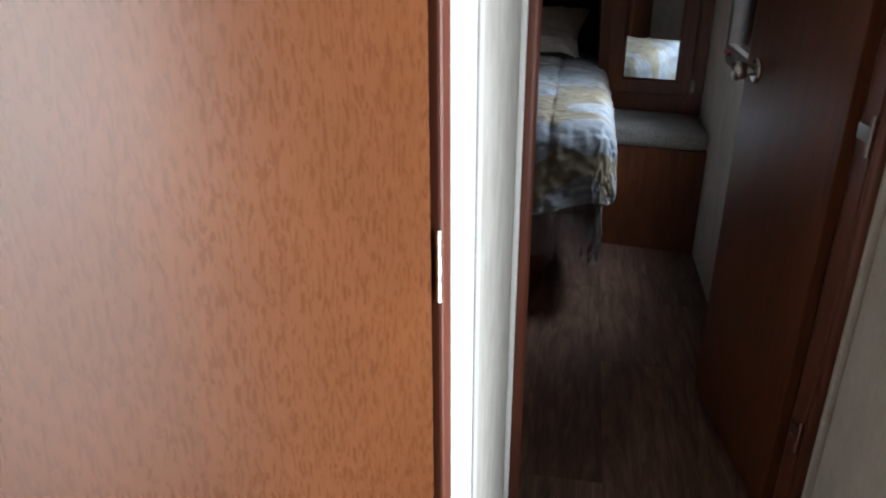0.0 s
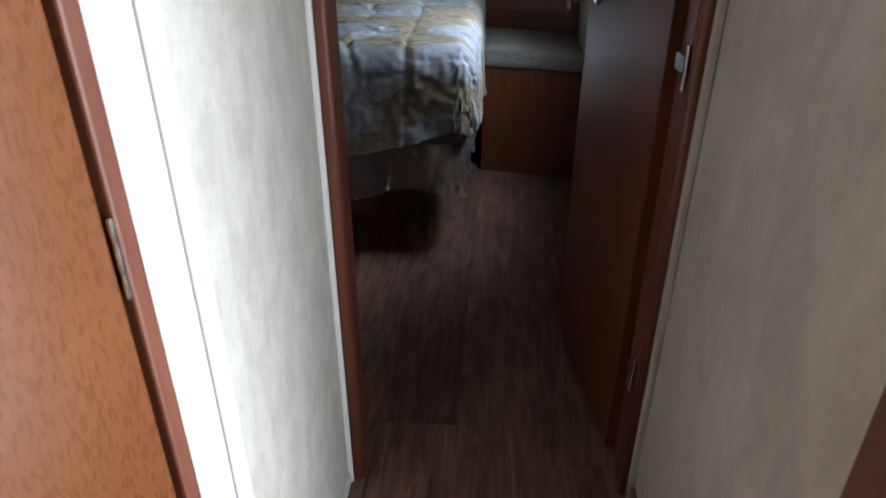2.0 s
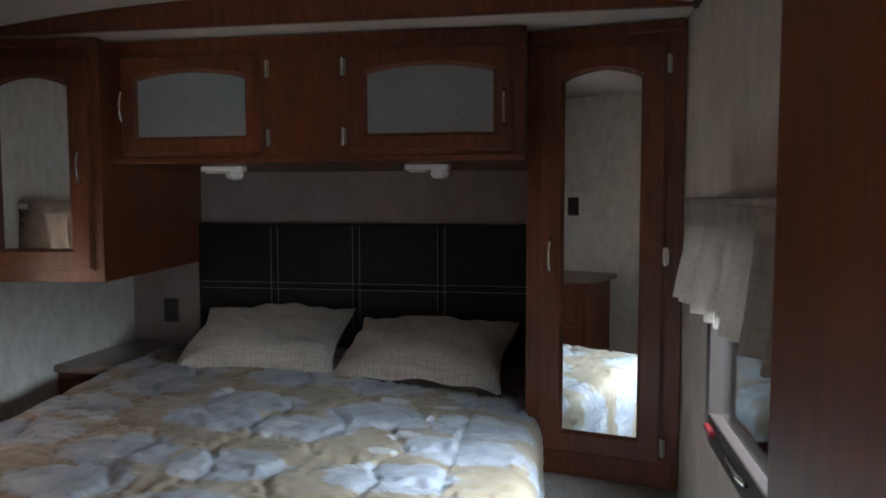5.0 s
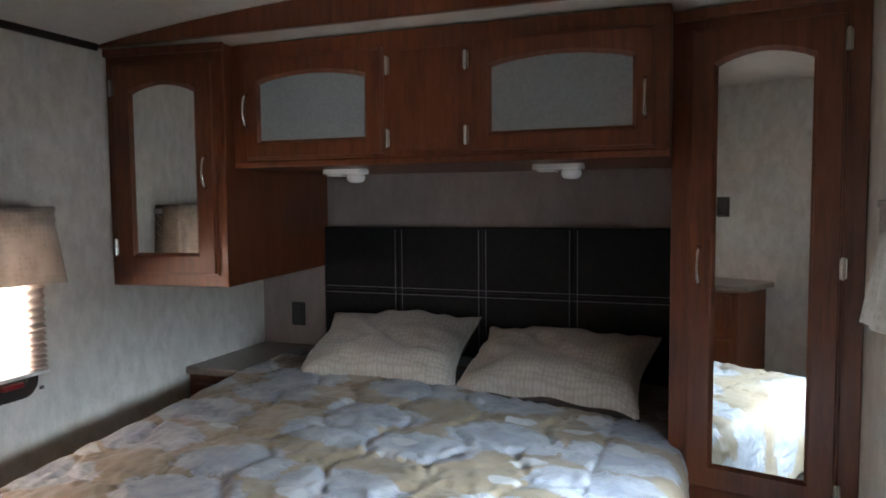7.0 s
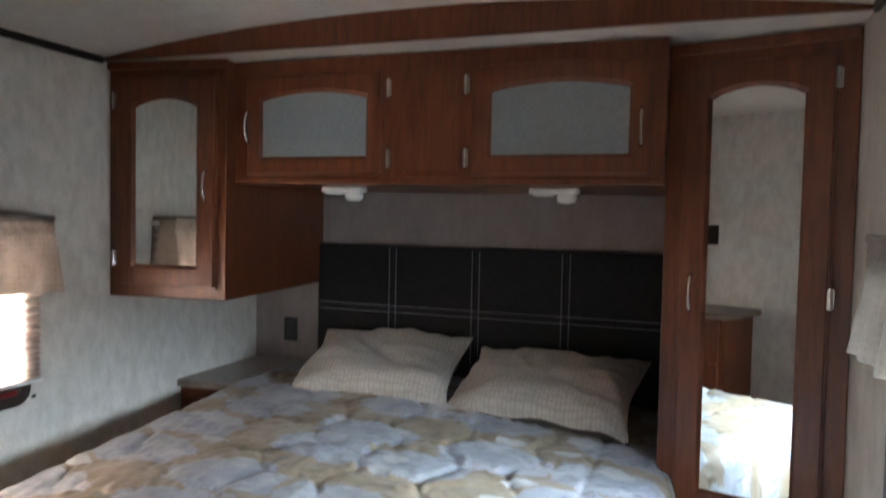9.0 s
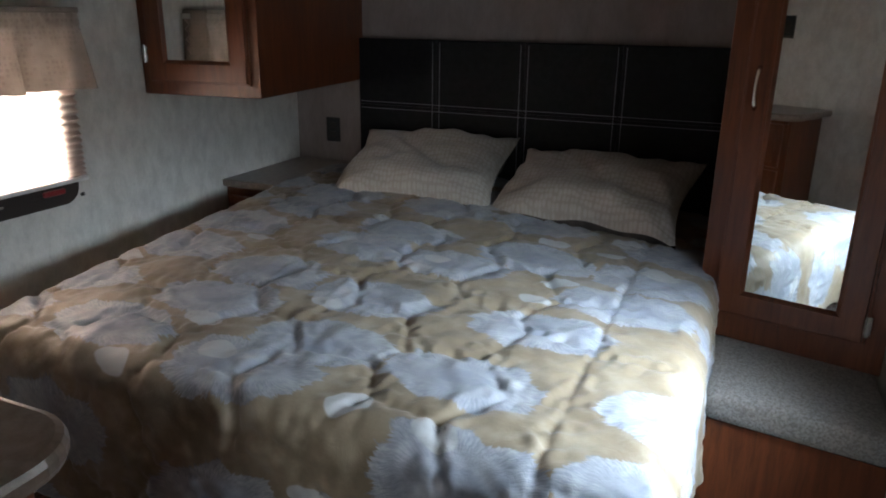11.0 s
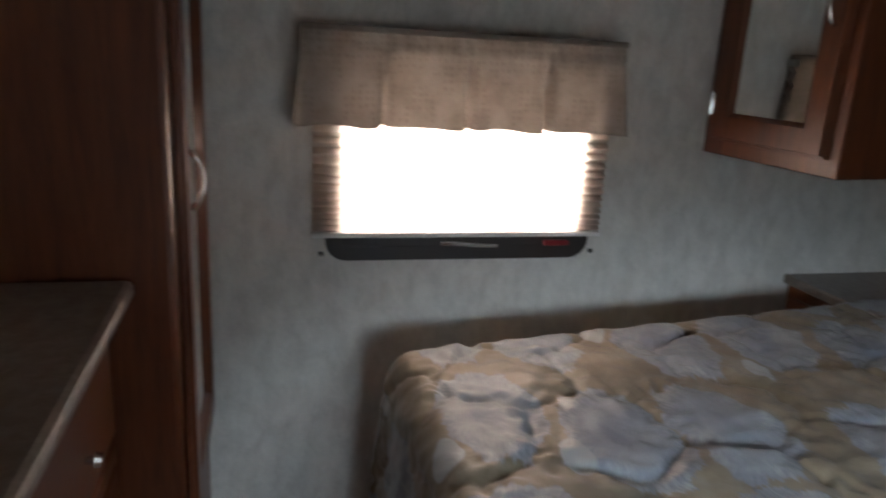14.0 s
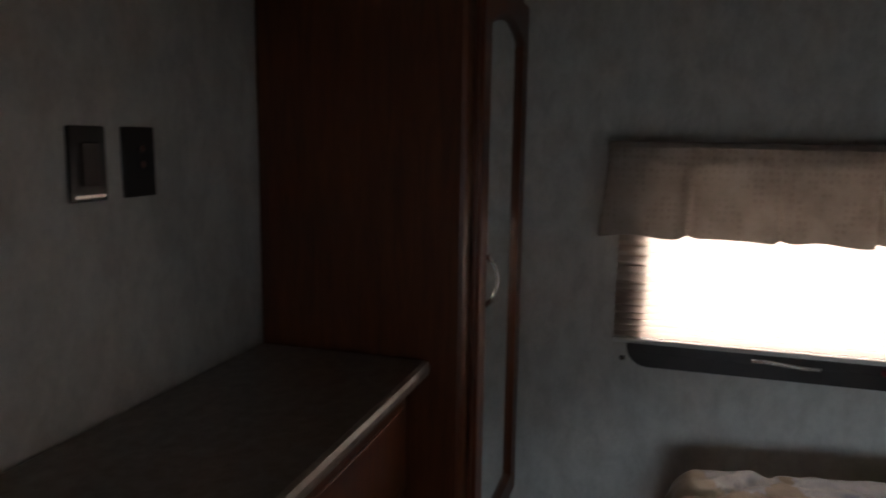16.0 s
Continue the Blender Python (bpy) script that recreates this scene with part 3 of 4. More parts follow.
def pull(parent, at, length=0.11, vertical=True):
    x, y, z = at
    pts = []
    for k in range(9):
        t = k / 8
        o = math.sin(math.pi * t) ** 0.6 * 0.024
        pts.append((x, y - o, z + (t - 0.5) * length))
    return part("handle", tube(B(), pts, [0.0065, 0.006, 0.0046, 0.0042, 0.0042, 0.0042, 0.0046, 0.006, 0.0065]), NICKEL, parent, "arched satin nickel handle", 0, True)


def barrel(parent, at):
    x, y, z = at
    bm = tube(B(), [(x, y - 0.006, z - 0.03), (x, y - 0.006, z - 0.008), (x, y - 0.006, z + 0.008), (x, y - 0.006, z + 0.03)], [0.0055, 0.0065, 0.0065, 0.0055])
    box(bm, x - 0.009, y - 0.002, z - 0.026, x + 0.009, y + 0.0005, z + 0.026)
    return part("hinge", bm, NICKEL, parent, "satin nickel hinge")


def framed_door(parent, x0, z0, x1, z1, y, pane, handle_at=None, hinges=(), fr=0.055, rise=0.03, name="door"):
    """A framed door with an arched pane, its face turned to -y."""
    zs = z1 - fr - rise
    arc = [(x0 + fr + (x1 - x0 - 2 * fr) * k / 14, zs + rise * math.sin(math.pi * k / 14) ** 0.75) for k in range(15)]
    hole = [(x0 + fr, z0 + fr)] + arc + [(x1 - fr, z0 + fr)]
    rim = [(x0, z0), (x0, z1)] + [(a, z1) for a, _ in arc[1:-1]] + [(x1, z1), (x1, z0)]
    bm = B()
    ring = [[bm.verts.new((a, yy, c)) for a, c in loop] for yy in (y - 0.02, y - 0.001) for loop in (rim, hole)]
    for q in range(len(hole)):
        r = (q + 1) % len(hole)
        for a, c in ((0, 1), (2, 3), (0, 2), (1, 3)):
            bm.faces.new((ring[a][q], ring[a][r], ring[c][r], ring[c][q]))
    d = part(name, bm, CHERRY, parent, "cherry wood door frame", 0.004)
    # inner bead and outer lip
    bm = B()
    i = 0.009
    inner = [(x0 + fr, z0 + fr)] + arc + [(x1 - fr, z0 + fr)]
    cx, cz = (x0 + x1) / 2, (z0 + zs) / 2
    shrunk = [(a + (i if a < cx - 1e-6 else -i if a > cx + 1e-6 else 0) * min(1, abs(a - cx) / 0.03), b + (i if b < cz else -i)) for a, b in inner]
    m = len(inner)
    for q in range(m):
        r = (q + 1) % m
        vs = [bm.verts.new(p) for p in ((inner[q][0], y - 0.017, inner[q][1]), (inner[r][0], y - 0.017, inner[r][1]), (shrunk[r][0], y - 0.009, shrunk[r][1]), (shrunk[q][0], y - 0.009, shrunk[q][1]))]
        bm.faces.new(vs)
    part("bead", bm, CHERRY, d)
    bm = B()
    e = 0.007
    box(bm, x0 - e, y - 0.010, z0 - e, x1 + e, y - 0.0015, z0 + 0.004)
    box(bm, x0 - e, y - 0.010, z1 - 0.004, x1 + e, y - 0.0015, z1 + e)
    box(bm, x0 - e, y - 0.010, z0 + 0.0045, x0 + 0.004, y - 0.0015, z1 - 0.0045)
    box(bm, x1 - 0.004, y - 0.010, z0 + 0.0045, x1 + e, y - 0.0015, z1 - 0.0045)
    part("lip", bm, CHERRY, d, "", 0.002)
    part("pane", prism(B(), inner, y - 0.0085, y - 0.004), pane, d, "mirror glass pane" if pane is MIRROR else "frosted grey glass pane")
    if handle_at:
        pull(d, (handle_at[0], y - 0.02, handle_at[1]))
    for hx, hz in hinges:
        barrel(d, (hx, y - 0.012, hz))
    return d


CA = 6.5
cl = thing("wall_cabinet", "cherry wall cabinet with arched mirror door", "cabinet", (-XW + 0.002, 1.932, 0), CA)
inv = cl.matrix_world.inverted()
wc = 0.462
foot = [(0, 0.001), (wc, 0.001)] + [tuple((inv @ Vector(p))[:2]) for p in ((-0.838, HEAD - 0.002, 0), (-XW + 0.002, HEAD - 0.002, 0))]
part("body", slab(B(), foot, 1.222, TOP - 0.012), CHERRY, cl, "", 0.003)
framed_door(cl, 0.042, 1.270, 0.424, 1.995, 0, MIRROR, (0.396, 1.62), (), 0.062, 0.03)
part("crown", box(B(), 0, -0.016, TOP - 0.040, wc + 0.008, 0, TOP - 0.012), CHERRY, cl, "", 0.004)
for z in (1.36, 1.92):
    barrel(cl, (0.026, -0.008, z))

YO = 2.045
oc = thing("overhead_cabinet", "cherry overhead cabinet with two frosted glass doors", "cabinet")
part("body", slab(B(), [(-0.746, YO), (0.708, YO), (0.712, HEAD - 0.001), (-0.834, HEAD - 0.001)], 1.634, TOP - 0.012), CHERRY, oc, "", 0.003)
framed_door(oc, -0.684, 1.668, -0.176, 1.998, YO, FROSTED, (-0.678, 1.828), ((-0.152, 1.943), (-0.152, 1.716)), 0.048, 0.026)
framed_door(oc, 0.136, 1.668, 0.664, 1.998, YO, FROSTED, (0.642, 1.800), ((0.112, 1.943), (0.112, 1.716)), 0.048, 0.026)
part("centre_panel", box(B(), -0.118, YO - 0.006, 1.676, 0.084, YO - 0.001, 1.992), CHERRY, oc, "flat middle panel", 0.003)
part("bottom_rail", box(B(), -0.736, YO - 0.012, 1.634, 0.710, YO - 0.001, 1.656), CHERRY, oc, "", 0.004)

# wardrobe, its face slightly turned towards the bed
WA = -math.degrees(math.atan2(0.118, 0.490))
wr = thing("wardrobe", "tall cherry wardrobe with arched mirror door", "wardrobe", (0.708, 2.165, 0), WA)
ww = 0.502
inv = wr.matrix_world.inverted()
foot = [(0, 0.001), (ww, 0.001)] + [tuple((inv @ Vector(p))[:2]) for p in ((XW - 0.002, HEAD - 0.002, 0), (0.716, HEAD - 0.002, 0))]
foot[1] = tuple((inv @ Vector((XW - 0.002, 2.165 - 0.1185, 0)))[:2])
part("body", slab(B(), foot, 0.580, TOP - 0.012), CHERRY, wr, "", 0.003)
framed_door(wr, 0.058, 0.668, 0.446, 1.990, 0, MIRROR, (0.088, 1.322), ((0.454, 1.922), (0.454, 1.33), (0.454, 0.72)), 0.064, 0.032)
part("crown", box(B(), 0, -0.014, TOP - 0.045, ww - 0.004, 0, TOP - 0.012), CHERRY, wr, "", 0.004)

# carpeted platform
pf = thing("platform", "carpet-topped platform step with cherry front", "platform")
tagged(pf, kind="structure")
fy0, fy1 = 1.79, 1.72
part("riser", slab(B(), [(0.775, fy0), (XW - 0.002, fy1), (XW - 0.002, HEAD - 0.002), (0.775, HEAD - 0.002)], 0.002, 0.494), CHERRY, pf, "dark cherry front panel")
part("carpet", slab(B(), [(0.770, fy0 - 0.018), (XW - 0.002, fy1 - 0.018), (XW - 0.002, HEAD - 0.002), (0.770, HEAD - 0.002)], 0.496, 0.578), CARPET, pf, "speckled beige carpet", 0.022)

# nightstand
ns = thing("nightstand", "cherry nightstand with stone-look top", "nightstand", (-XW, 2.29, 0))
part("body", box(B(), 0.003, 0.025, 0.002, 0.375, 0.567, 0.810), CHERRY, ns, "", 0.003)
part("top", slab(B(), rounded(0.002, 0, 0.40, 0.568, 0.03, 5, (0, 1, 0, 0)), 0.812, 0.842), LAMINATE, ns, "grey-brown laminate top", 0.006)
part("drawer", box(B(), 0.03, 0.006, 0.61, 0.35, 0.024, 0.775), CHERRY, ns, "", 0.005)


def wall_plate(name, label, x, z, w, h, y, face):
    p = thing(name, label, "outlet" if "outlet" in name else "switch", (x, y, z))
    part("plate", box(B(), -w / 2, 0, -h / 2, w / 2, face * 0.007, h / 2), BLACKP, p, "", 0.003)
    return p


o = wall_plate("outlet", "black power outlet on taupe wall", -1.005, 0.985, 0.072, 0.112, HEAD, -1)
for dz in (-0.022, 0.022):
    part("socket", slab(B(), rounded(-0.016, -0.010, 0.016, -0.0065, 0.001), dz - 0.015, dz + 0.015), BROWNP, o)
s1 = wall_plate("light_switch", "dark switch plate beside another", -0.148, 1.462, 0.076, 0.116, 0.072, 1)
part("rocker", box(B(), -0.017, 0.007, -0.033, 0.017, 0.012, 0.033), BROWNP, s1, "", 0.002)
part("strip", box(B(), -0.030, 0.0072, -0.052, 0.030, 0.0085, -0.047), NICKEL, s1, "pale edge strip")
s2 = wall_plate("wall_socket_plate", "dark socket plate with two small jacks", -0.262, 1.462, 0.076, 0.116, 0.072, 1)
for dz in (-0.004, 0.022):
    part("jack", tube(B(), [(0, 0.006, dz), (0, 0.013, dz)], 0.006), NICKEL, s2)


def reading_light(x):
    r = thing("reading_light", "white plastic reading light under the cabinet", "lamp", (x, 2.27, 1.634), 0, "reading lights")
    part("base", slab(B(), rounded(0, -0.038, 0.165, 0.034, 0.02), -0.020, -0.001), WHITEP, r, "", 0.004)
    bm = B()
    prof = [(0.030, -0.020), (0.034, -0.032), (0.030, -0.044), (0.020, -0.050), (0.001, -0.052)]
    for (r0, z0), (r1, z1) in zip(prof, prof[1:]):
        for k in range(16):
            a, b = 2 * math.pi * k / 16, 2 * math.pi * (k + 1) / 16
            bm.faces.new([bm.verts.new((0.125 + rr * math.cos(t), -0.004 + rr * math.sin(t), zz)) for rr, t, zz in ((r0, a, z0), (r0, b, z0), (r1, b, z1), (r1, a, z1))])
    bmesh.ops.remove_doubles(bm, verts=bm.verts, dist=0.0004)
    part("swivel_head", bm, WHITEP, r, "", 0, True)
    part("lens", slab(B(), rounded(0.015, -0.030, 0.080, 0.026, 0.012), -0.027, -0.0205), WHITEP, r, "", 0.003)
    return r


reading_light(-0.512)
reading_light(0.268)

# headboard
hd = thing("headboard", "black leatherette headboard with pale double stitching", "headboard", (0, HEAD, 0))
HX0, HX1, HZ0, HZ1 = -0.838, 0.700, 0.66, 1.400
lines_x, line_z = (-0.465, -0.080, 0.305), 1.118
xs = [HX0, *lines_x, HX1]
for a, b in zip(xs, xs[1:]):
    for z0, z1 in ((HZ0, line_z), (line_z, HZ1)):
        part("panel", box(B(), a + 0.0006, -0.045, z0 + 0.0006, b - 0.0006, -0.002, z1 - 0.0006), LEATHER, hd, "", 0.004)


def dashes(bm, p0, p1, step=0.011):
    p0, p1 = Vector(p0), Vector(p1)
    n = int((p1 - p0).length / step)
    d = (p1 - p0) / n
    for k in range(n):
        a, b = p0 + d * (k + 0.12), p0 + d * (k + 0.88)
        w = 0.0012
        box(bm, min(a.x, b.x) - w, a.y - 0.0012, min(a.z, b.z) - w, max(a.x, b.x) + w, a.y + 0.0006, max(a.z, b.z) + w)
    return bm


for x in lines_x:
    for o2 in (-0.016, 0.016):
        part("stitching", dashes(B(), (x + o2, -0.0455, HZ0 + 0.02), (x + o2, -0.0455, HZ1 - 0.01)), THREAD, hd, "pale double stitch line")
for o2 in (-0.014, 0.014):
    part("stitching", dashes(B(), (HX0 + 0.01, -0.0455, line_z + o2), (HX1 - 0.01, -0.0455, line_z + o2)), THREAD, hd, "pale double stitch line")

# ---- bed ----
bed = thing("bed_base", "dark cherry bed pedestal with rounded corner", "bed", (0, 0, 0))
part("pedestal", slab(B(), rounded(-0.62, 1.29, 0.56, 2.80, 0.28, 10, (1, 1, 0, 0)), 0.002, 0.425), CHERRY, bed, "", 0.004)
part("deck", slab(B(), rounded(-0.84, 1.03, 0.715, 2.80, 0.06), 0.427, 0.455), CHERRY, bed, "", 0.004)
mt = thing("mattress", "mattress still wrapped in clear plastic", "mattress", (0, 0, 0))
part("core", slab(B(), rounded(-0.85, 1.02, 0.715, 2.80, 0.09, 8), 0.457, 0.735), MATTRESS_M, mt, "", 0.03)

bm = B()
# crumpled film below the hem
path_f = [(-0.3 + 0.05 * k, 1.000) for k in range(19)] + [(0.64 + 0.10 * math.sin(a), 1.10 - 0.10 * math.cos(a)) for a in [k * math.pi / 16 for k in range(1, 9)]] + [(0.742, 1.15 + 0.05 * k) for k in range(11)]
fine = []
for (a, b), (c, d) in zip(path_f, path_f[1:]):
    for k in range(3):
        fine.append((a + (c - a) * k / 3, b + (d - b) * k / 3))
prev = None
for i, (x, y) in enumerate(fine):
    hem = 0.245 + 0.05 * noise.noise((i * 0.11, 0.3, 0)) - 0.03 * math.exp(-((i - 66) / 9) ** 2)
    col = []
    for j in range(13):
        f = j / 12
        w = (0.010 + 0.022 * f) * noise.noise((i * 0.33, f * 3.2, 1.7)) + 0.012 * f * noise.noise((i * 0.9, f * 7, 4.0))
        col.append(bm.verts.new((x + w, y - w - 0.01 * f, 0.48 + (hem - 0.48) * f)))
    if prev:
        for j in range(12):
            bm.faces.new((prev[j], col[j], col[j + 1], prev[j + 1]))
    prev = col
part("plastic_wrap", bm, FILM, mt, "crumpled clear plastic wrap")


def seam_gap(u, v):
    """Distance to the nearest quilting seam of a net of uneven six-sided cells."""
    cu, cv = 0.235, 0.265
    i0 = round(u / cu)
    near = []
    for i in (i0 - 1, i0, i0 + 1):
        half = 0.5 * (i % 2)
        j0 = round(v / cv - half)
        for j in (j0 - 1, j0, j0 + 1):
            pu, pv = i * cu + 0.026 * math.sin(i * 5.1 + j * 3.7), (j + half) * cv + 0.026 * math.sin(i * 2.3 + j * 7.9 + 1.0)
            near.append((math.hypot(u - pu, v - pv), pu, pv))
    near.sort()
    (d0, au, av), (d1, bu, bv) = near[:2]
    g = (d1 * d1 - d0 * d0) / (2 * math.hypot(bu - au, bv - av))
    g += 0.010 * noise.noise((u * 9, v * 9, 5.0))
    edge = abs(u - 0.53)
    if u < 0.53:
        return max(0.0, min(g, edge))
    return min(edge, abs((v / 0.24) - round(v / 0.24)) * 0.24 + 0.01)


qt = thing("comforter", "blue and tan leaf-print quilted comforter on the bed", "comforter")
bm = B()
uvl = bm.loops.layers.uv.new("UVMap")
XR, FOOT, ZT, R = 0.69, 1.045, 0.768, 0.065
HANG = 0.420
U0, U1, V0, V1 = -0.90 - HANG, XR + HANG, FOOT - HANG, 2.80
NU, NV = 330, 300
grid = []
for i in range(NU + 1):
    u = U0 + (U1 - U0) * i / NU
    col = []
    for j in range(NV + 1):
        v = V0 + (V1 - V0) * j / NV
        far = max(0.0, min(1.0, (v - FOOT) / 1.4))
        XL = -0.87 - 0.04 * far
        dx, dy = max(0.0, u - XR, XL - u), max(0.0, FOOT - v)
        lift = 0.115 * max(0.0, min(1.0, (u - 0.24) / 0.45)) * (1 - 0.6 * max(0.0, min(1.0, (v - FOOT) / 0.6)))
        d = min(HANG, (dx ** 4 + dy ** 4) ** 0.25) * (1 - lift / HANG)
        nrm = math.hypot(dx, dy) or 1.0
        ox, oy = dx / nrm * (1 if u > 0 else -1), -dy / nrm
        bx, by = max(XL, min(XR, u)), max(FOOT, v)
        if d < math.pi * R / 2:
            ph = d / R
            out, drop, up = R * math.sin(ph), R * (1 - math.cos(ph)), math.cos(ph)
        else:
            rest = d - math.pi * R / 2
            t = min(1, rest / 0.3)
            along = u if dy > dx else v
            fold = 0.009 * t * math.sin(along * 17 + 2.0 * noise.noise((along * 3, 0, 0))) + 0.010 * t * noise.noise((along * 14, d * 3, 9.0))
            corner = min(dx, dy) / max(dx, dy, 1e-6)
            out, drop, up = R + 0.02 * t + fold * (1 - corner), R + rest, 0.0
        g = seam_gap(u, v)
        puff = 0.012 * (1 - math.exp(-((g / 0.011) ** 1.0))) + 0.008 * noise.noise((u * 8, v * 8, 0.0)) * min(1, g / 0.03)
        puff += 0.005 * noise.noise((u * 22, v * 22, 2.0)) + 0.009 * math.exp(-((g / 0.06) ** 2)) * noise.noise((u * 38, v * 38, 7.0))
        rise = 0.072 * far * max(0.0, min(1.0, 0.75 - u))
        col.append(bm.verts.new((bx + ox * (puff * (1 - up) + out), by + oy * (puff * (1 - up) + out), ZT - drop + puff * up + rise)))
    grid.append(col)
for i in range(NU):
    for j in range(NV):
        f = bm.faces.new((grid[i][j], grid[i + 1][j], grid[i + 1][j + 1], grid[i][j + 1]))
        f.smooth = True
        for l, (p, q) in zip(f.loops, ((i, j), (i + 1, j), (i + 1, j + 1), (i, j + 1))):
            l[uvl].uv = (U0 + (U1 - U0) * p / NU, V0 + (V1 - V0) * q / NV)
hem_foot = [grid[i][0].co.copy() for i in range(0, NU + 1, 3)]
cover = part("quilted_cover", bm, QUILT, qt, "", 0, True)
sol = cover.modifiers.new("thickness", "SOLIDIFY")
sol.thickness, sol.offset = 0.012, -1
part("hem", tube(B(), [p + Vector((0, 0.004, 0)) for p in hem_foot if abs(p.x) < 0.60], 0.006, 6), HEM_M, qt, "rolled fabric hem", 0, True)


def pillow(at, rx, rz, seed, w=0.66, h=0.44, t=0.085):
    p = new("pillow")
    p.matrix_world = pose(*at, rx, 0, rz)
    tagged(p, "cream patterned pillow with dark brown back", "pillow", "bed pillows")
    n = 36
    for side, mat, name in ((1, PILLOW, "cover"), (-1, DARKB, "underside")):
        bm = B()
        g = []
        for i in range(n + 1):
            a = -1 + 2 * i / n
            row = []
            for j in range(n + 1):
                b = -1 + 2 * j / n
                e = max(0.0, (1 - abs(a) ** 2.6) * (1 - abs(b) ** 2.6)) ** 0.55
                pin = 1 - 0.10 * (1 - b * b) * abs(a) ** 3 - 0.0
                pin2 = 1 - 0.12 * (1 - a * a) * abs(b) ** 3
                wr_ = 0.024 * noise.noise((a * 2.0 + seed, b * 2.4, side)) * (0.4 + e) + 0.012 * noise.noise((a * 5, b * 5 + seed, side))
                rad = math.hypot(a, b)
                wr_ += 0.010 * max(0.0, rad - 0.45) * math.sin(11 * math.atan2(b, a) + 3 * noise.noise((a * 2, b * 2, seed)))
                wr_ -= 0.020 * math.exp(-((a * 0.7 + b - 0.15 + 0.2 * math.sin(a * 3 + seed)) / 0.10) ** 2) * e if side > 0 else 0.0
                ear = 0.034 * (abs(a) * abs(b)) ** 4 * (1.0 if b > 0 else -0.9)
                row.append(bm.verts.new((a * w / 2 * pin, b * h / 2 * pin2, side * t * e + wr_ * min(1.0, e * 6) + ear + 0.008 * math.sin(a * 9 + seed) * abs(b) ** 3)))
            g.append(row)
        for i in range(n):
            for j in range(n):
                bm.faces.new((g[i][j], g[i + 1][j], g[i + 1][j + 1], g[i][j + 1]))
        part(name, bm, mat, p, "dark brown back" if side < 0 else "", 0, True)
    return p


pillow((-0.40, 2.56, 0.915), 22, 3, 1.0, 0.68, 0.46, 0.10)
pillow((0.290, 2.53, 0.895), 19, -6, 7.0, 0.70, 0.46, 0.10)

# ---- foot end: dresser and closet ----
dr = thing("dresser", "tall cherry dresser with rounded laminate top", "dresser", (0, 0.074, 0))
DX0, DX1, DT = -0.628, 0.16, 1.052
part("body", box(B(), DX0, 0, 0.002, DX1 - 0.05, 0.345, DT - 0.036), CHERRY, dr, "", 0.003)
part("top", slab(B(), rounded(DX0, 0.001, DX1, 0.405, 0.09, 8, (0, 0, 1, 0)), DT - 0.034, DT), LAMINATE, dr, "dark speckled laminate top", 0.012)
dw = DX1 - 0.05 - DX0 - 0.06
for r in range(4):
    x0, z0 = DX0 + 0.03, 0.06 + r * 0.238
    dd = part("drawer", box(B(), x0, 0.346, z0, x0 + dw, 0.364, z0 + 0.222), CHERRY, dr, "", 0.007)
    part("raised_panel", box(B(), x0 + 0.03, 0.3642, z0 + 0.03, x0 + dw - 0.03, 0.368, z0 + 0.192), CHERRY, dd, "", 0.003)
    for kx in (0.34, 0.66):
        xk = x0 + dw * kx
        part("knob", tube(B(), [(xk, 0.368, z0 + 0.085), (xk, 0.378, z0 + 0.085), (xk, 0.382, z0 + 0.085), (xk, 0.392, z0 + 0.085)], [0.006, 0.006, 0.013, 0.010], 12), NICKEL, dd, "round satin nickel knob")
part("edge_strip", box(B(), DX0 + 0.01, 0.346, DT - 0.052, DX1 - 0.055, 0.370, DT - 0.037), CHERRY, dr, "", 0.004)

cs = thing("closet", "tall dark cherry closet with mirror door", "closet", (0, 0, 0))
CYF = 0.545
part("body", box(B(), -XW + 0.003, 0.075, 0.002, -0.631, CYF, 1.895), CHERRY, cs, "", 0.012)
part("crown", box(B(), -XW + 0.003, 0.075, 1.897, -0.622, CYF + 0.03, 1.935), CHERRY, cs, "", 0.008)
# the closet's face looks towards the bed, so its door is built turned about
face = pose(-0.9155, CYF + 0.001, 0, 0, 0, 180)
leaf = framed_door(cs, -0.235, 0.53, 0.235, 1.845, 0, MIRROR, (-0.175, 1.205), (), 0.062, 0.04)
leaf.matrix_basis = face

# ---- open bedroom door ----
bd = thing("bedroom_door", "open dark cherry bedroom door with chrome knob", "door", (1.182, 0.004, 0), 98.6)
# same wood as the washroom door; the darker CHERRY tone holds its shade
part("leaf", box(B(), 0.030, -0.002, 0.02, 0.598, 0.028, 1.92), CHERRY, bd, "", 0.002)
for z in (0.345, 1.035, 1.70):
    bm = box(B(), -0.072, 0.0285, z - 0.015, -0.020, 0.0295, z + 0.015)
    tube(bm, [(-0.076, 0.032, z - 0.040), (-0.076, 0.032, z - 0.0135), (-0.076, 0.032, z - 0.013), (-0.076, 0.032, z + 0.013), (-0.076, 0.032, z + 0.0135), (-0.076, 0.032, z + 0.040)], [0.0052, 0.0052, 0.0044, 0.0044, 0.0052, 0.0052])
    part("hinge", bm, NICKEL, bd, "satin nickel hinge")
bm = B()
kx, kz = 0.522, 1.052
tube(bm, [(kx, 0.028, kz), (kx, 0.034, kz), (kx, 0.038, kz)], [0.033, 0.033, 0.024], 20)
tube(bm, [(kx, 0.036, kz), (kx, 0.050, kz), (kx, 0.060, kz), (kx, 0.082, kz), (kx, 0.088, kz)], [0.013, 0.012, 0.021, 0.027, 0.020], 20)
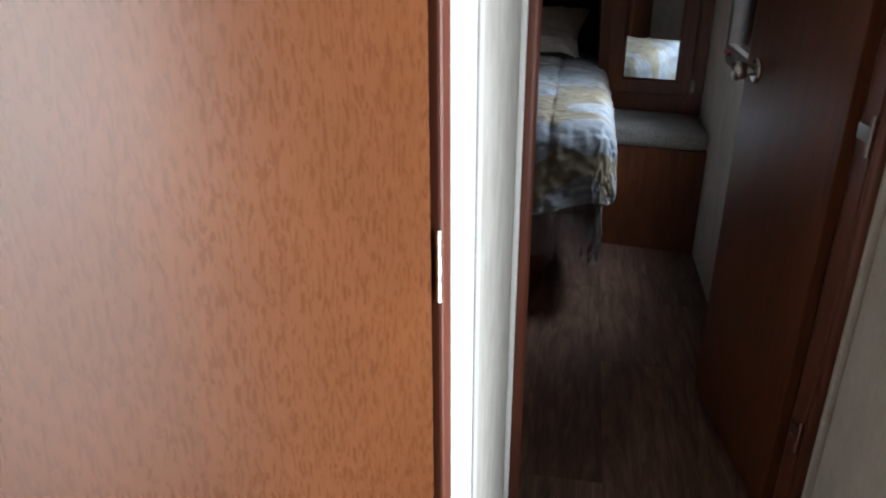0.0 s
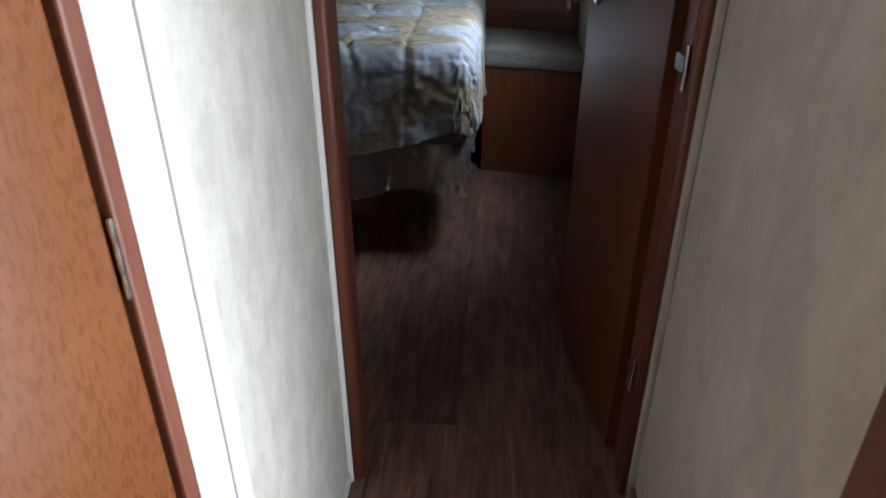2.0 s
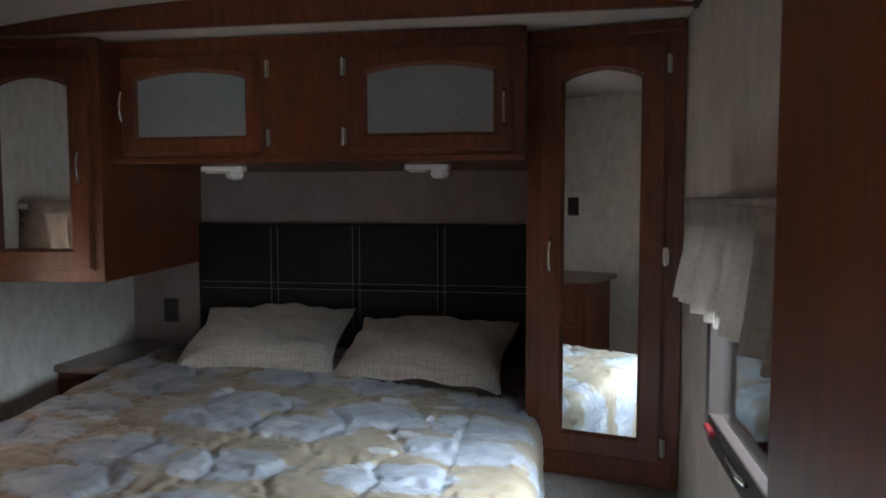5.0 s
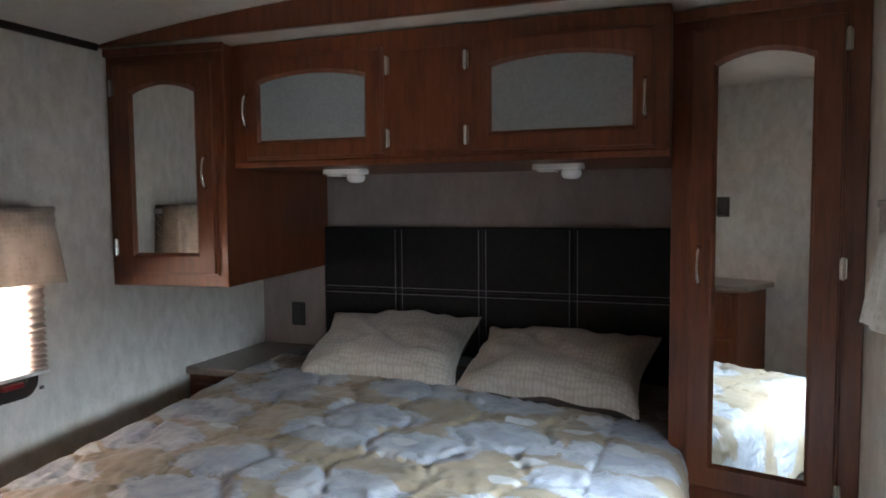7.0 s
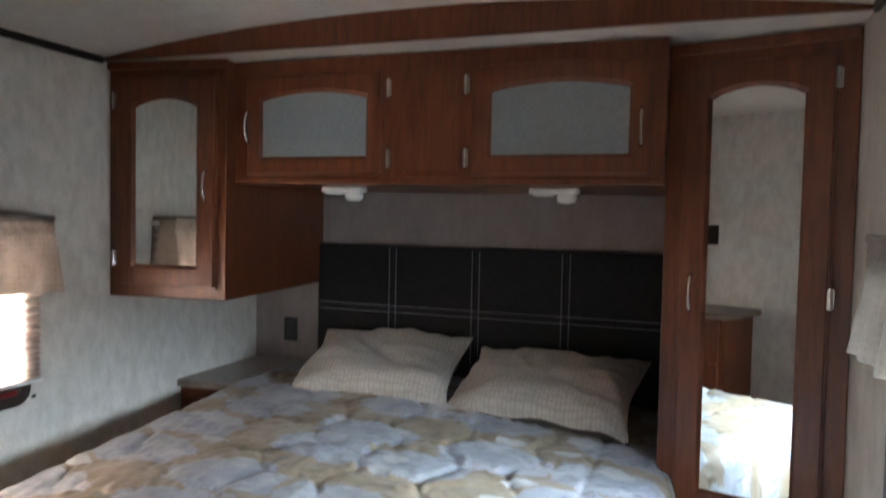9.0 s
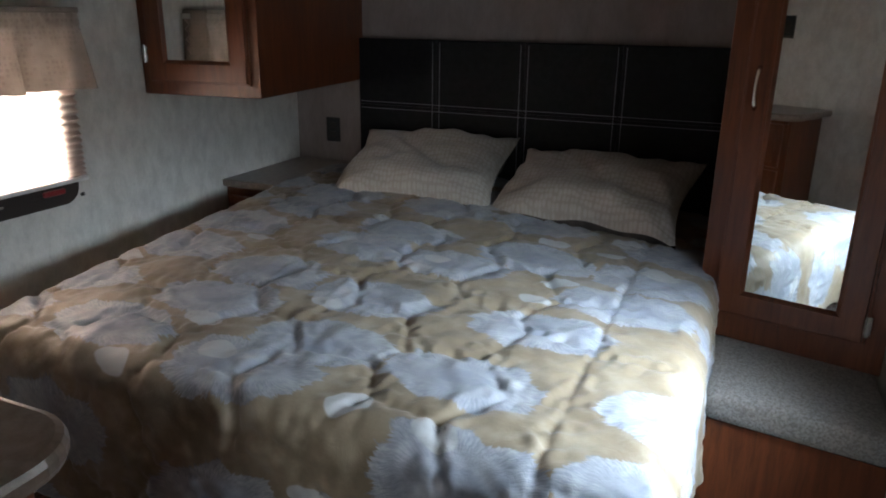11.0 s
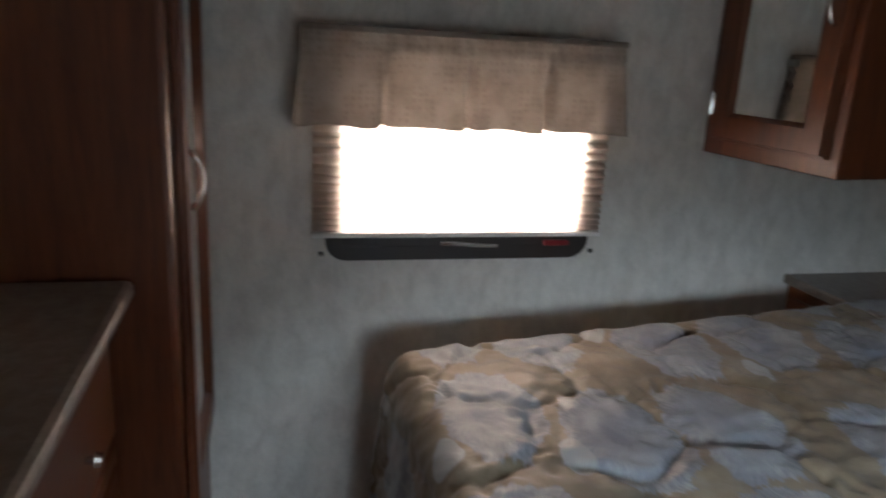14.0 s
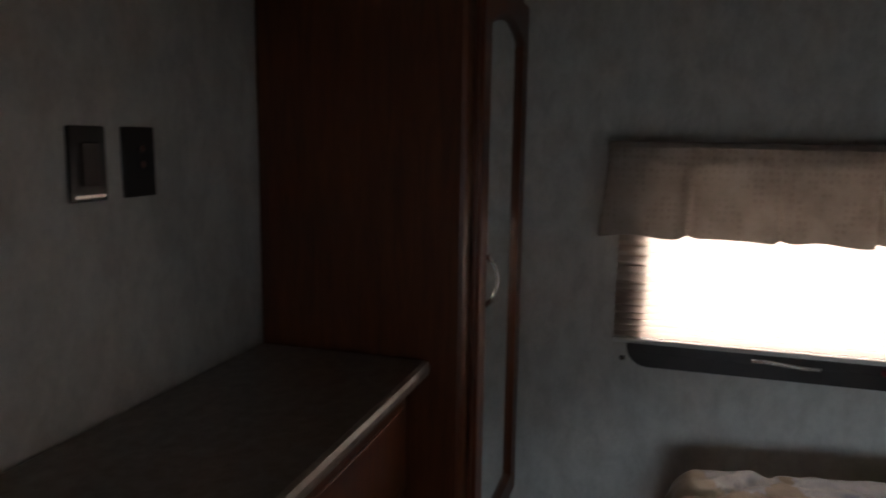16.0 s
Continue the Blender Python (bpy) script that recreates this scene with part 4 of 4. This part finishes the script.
part("knob", bm, NICKEL, bd, "flared chrome door knob", 0, True)

# ---- ceiling vent and floor register ----
cv = thing("ceiling_vent", "round white ceiling air vent", "vent", (-0.41, 1.06, arch(-0.41) - 0.002))
bm = B()
prof = [(0.0, -0.012), (0.030, -0.012), (0.034, -0.004), (0.052, -0.004), (0.056, -0.016), (0.066, -0.014), (0.080, 0.0)]
for (r0, z0), (r1, z1) in zip(prof, prof[1:]):
    for k in range(28):
        a, b = 2 * math.pi * k / 28, 2 * math.pi * (k + 1) / 28
        bm.faces.new([bm.verts.new((rr * math.cos(t), rr * math.sin(t), zz)) for rr, t, zz in ((r0, a, z0), (r0, b, z0), (r1, b, z1), (r1, a, z1))] if r0 else [bm.verts.new(q) for q in ((0, 0, z0), (r1 * math.cos(a), r1 * math.sin(a), z1), (r1 * math.cos(b), r1 * math.sin(b), z1))])
bmesh.ops.remove_doubles(bm, verts=bm.verts, dist=0.0003)
part("ring", bm, WHITEP, cv)
for k in range(3):
    a = radians(60 * k)
    part("slat", tube(B(), [(0.05 * math.cos(a), 0.05 * math.sin(a), -0.010), (-0.05 * math.cos(a), -0.05 * math.sin(a), -0.010)], 0.003, 6), WHITEP, cv)

rg = thing("floor_register", "grey metal floor heating register", "vent", (0.755, -0.325, 0.0))
bm = B()
box(bm, -0.078, -0.155, 0.0005, -0.060, 0.155, 0.006)
box(bm, 0.060, -0.155, 0.0005, 0.078, 0.155, 0.006)
box(bm, -0.060, -0.155, 0.0005, 0.060, -0.137, 0.006)
box(bm, -0.060, 0.137, 0.0005, 0.060, 0.155, 0.006)
REGISTER = plain("register_grey", (0.13, 0.12, 0.11), 0.5, 0.4)
part("frame", bm, REGISTER, rg, "", 0.002)
# flat black sheet painting the dark of the duct, with no opening below
part("well_shade", box(B(), -0.060, -0.137, 0.0003, 0.060, 0.137, 0.0012), BLACKP, rg)
for k in range(14):
    part("slat", box(B(), -0.059, -0.128 + k * 0.019, 0.0015, 0.059, -0.120 + k * 0.019, 0.005), REGISTER, rg)

# ---- floor planks ----
floor = new("floor")
tagged(floor, "weathered brown wood-look plank floor", "floor", kind="structure")
PW, PL = 0.2130, 1.22
shared = {}
rnd = random.Random(4)
first = 0.550 - PW * 8
starts = {7: 0.493, 8: 0.095, 9: 0.72, 10: -0.03}
for c in range(-1, 12):
    x0, x1 = max(-XW, first + c * PW), min(XW, first + (c + 1) * PW)
    if x1 - x0 < 0.01:
        continue
    y = starts.get(c, rnd.uniform(0, PL))
    while y > BACK:
        y -= PL
    while y < HEAD:
        a, b = max(BACK, y), min(HEAD, y + PL)
        if b - a > 0.01:
            key = (round(x1 - x0, 3), round(b - a, 3))
            if key not in shared:
                hw, hl = (x1 - x0) / 2 - 0.0006, (b - a) / 2 - 0.0008
                bmp = box(B(), -hw, -hl, -0.004, hw, hl, 0)
                shared[key] = mesh_of("plank", bmp, PLANK)
            pk = new("plank", shared[key])
            pk.parent = floor
            pk.location = ((x0 + x1) / 2, (a + b) / 2, 0)
        y += PL
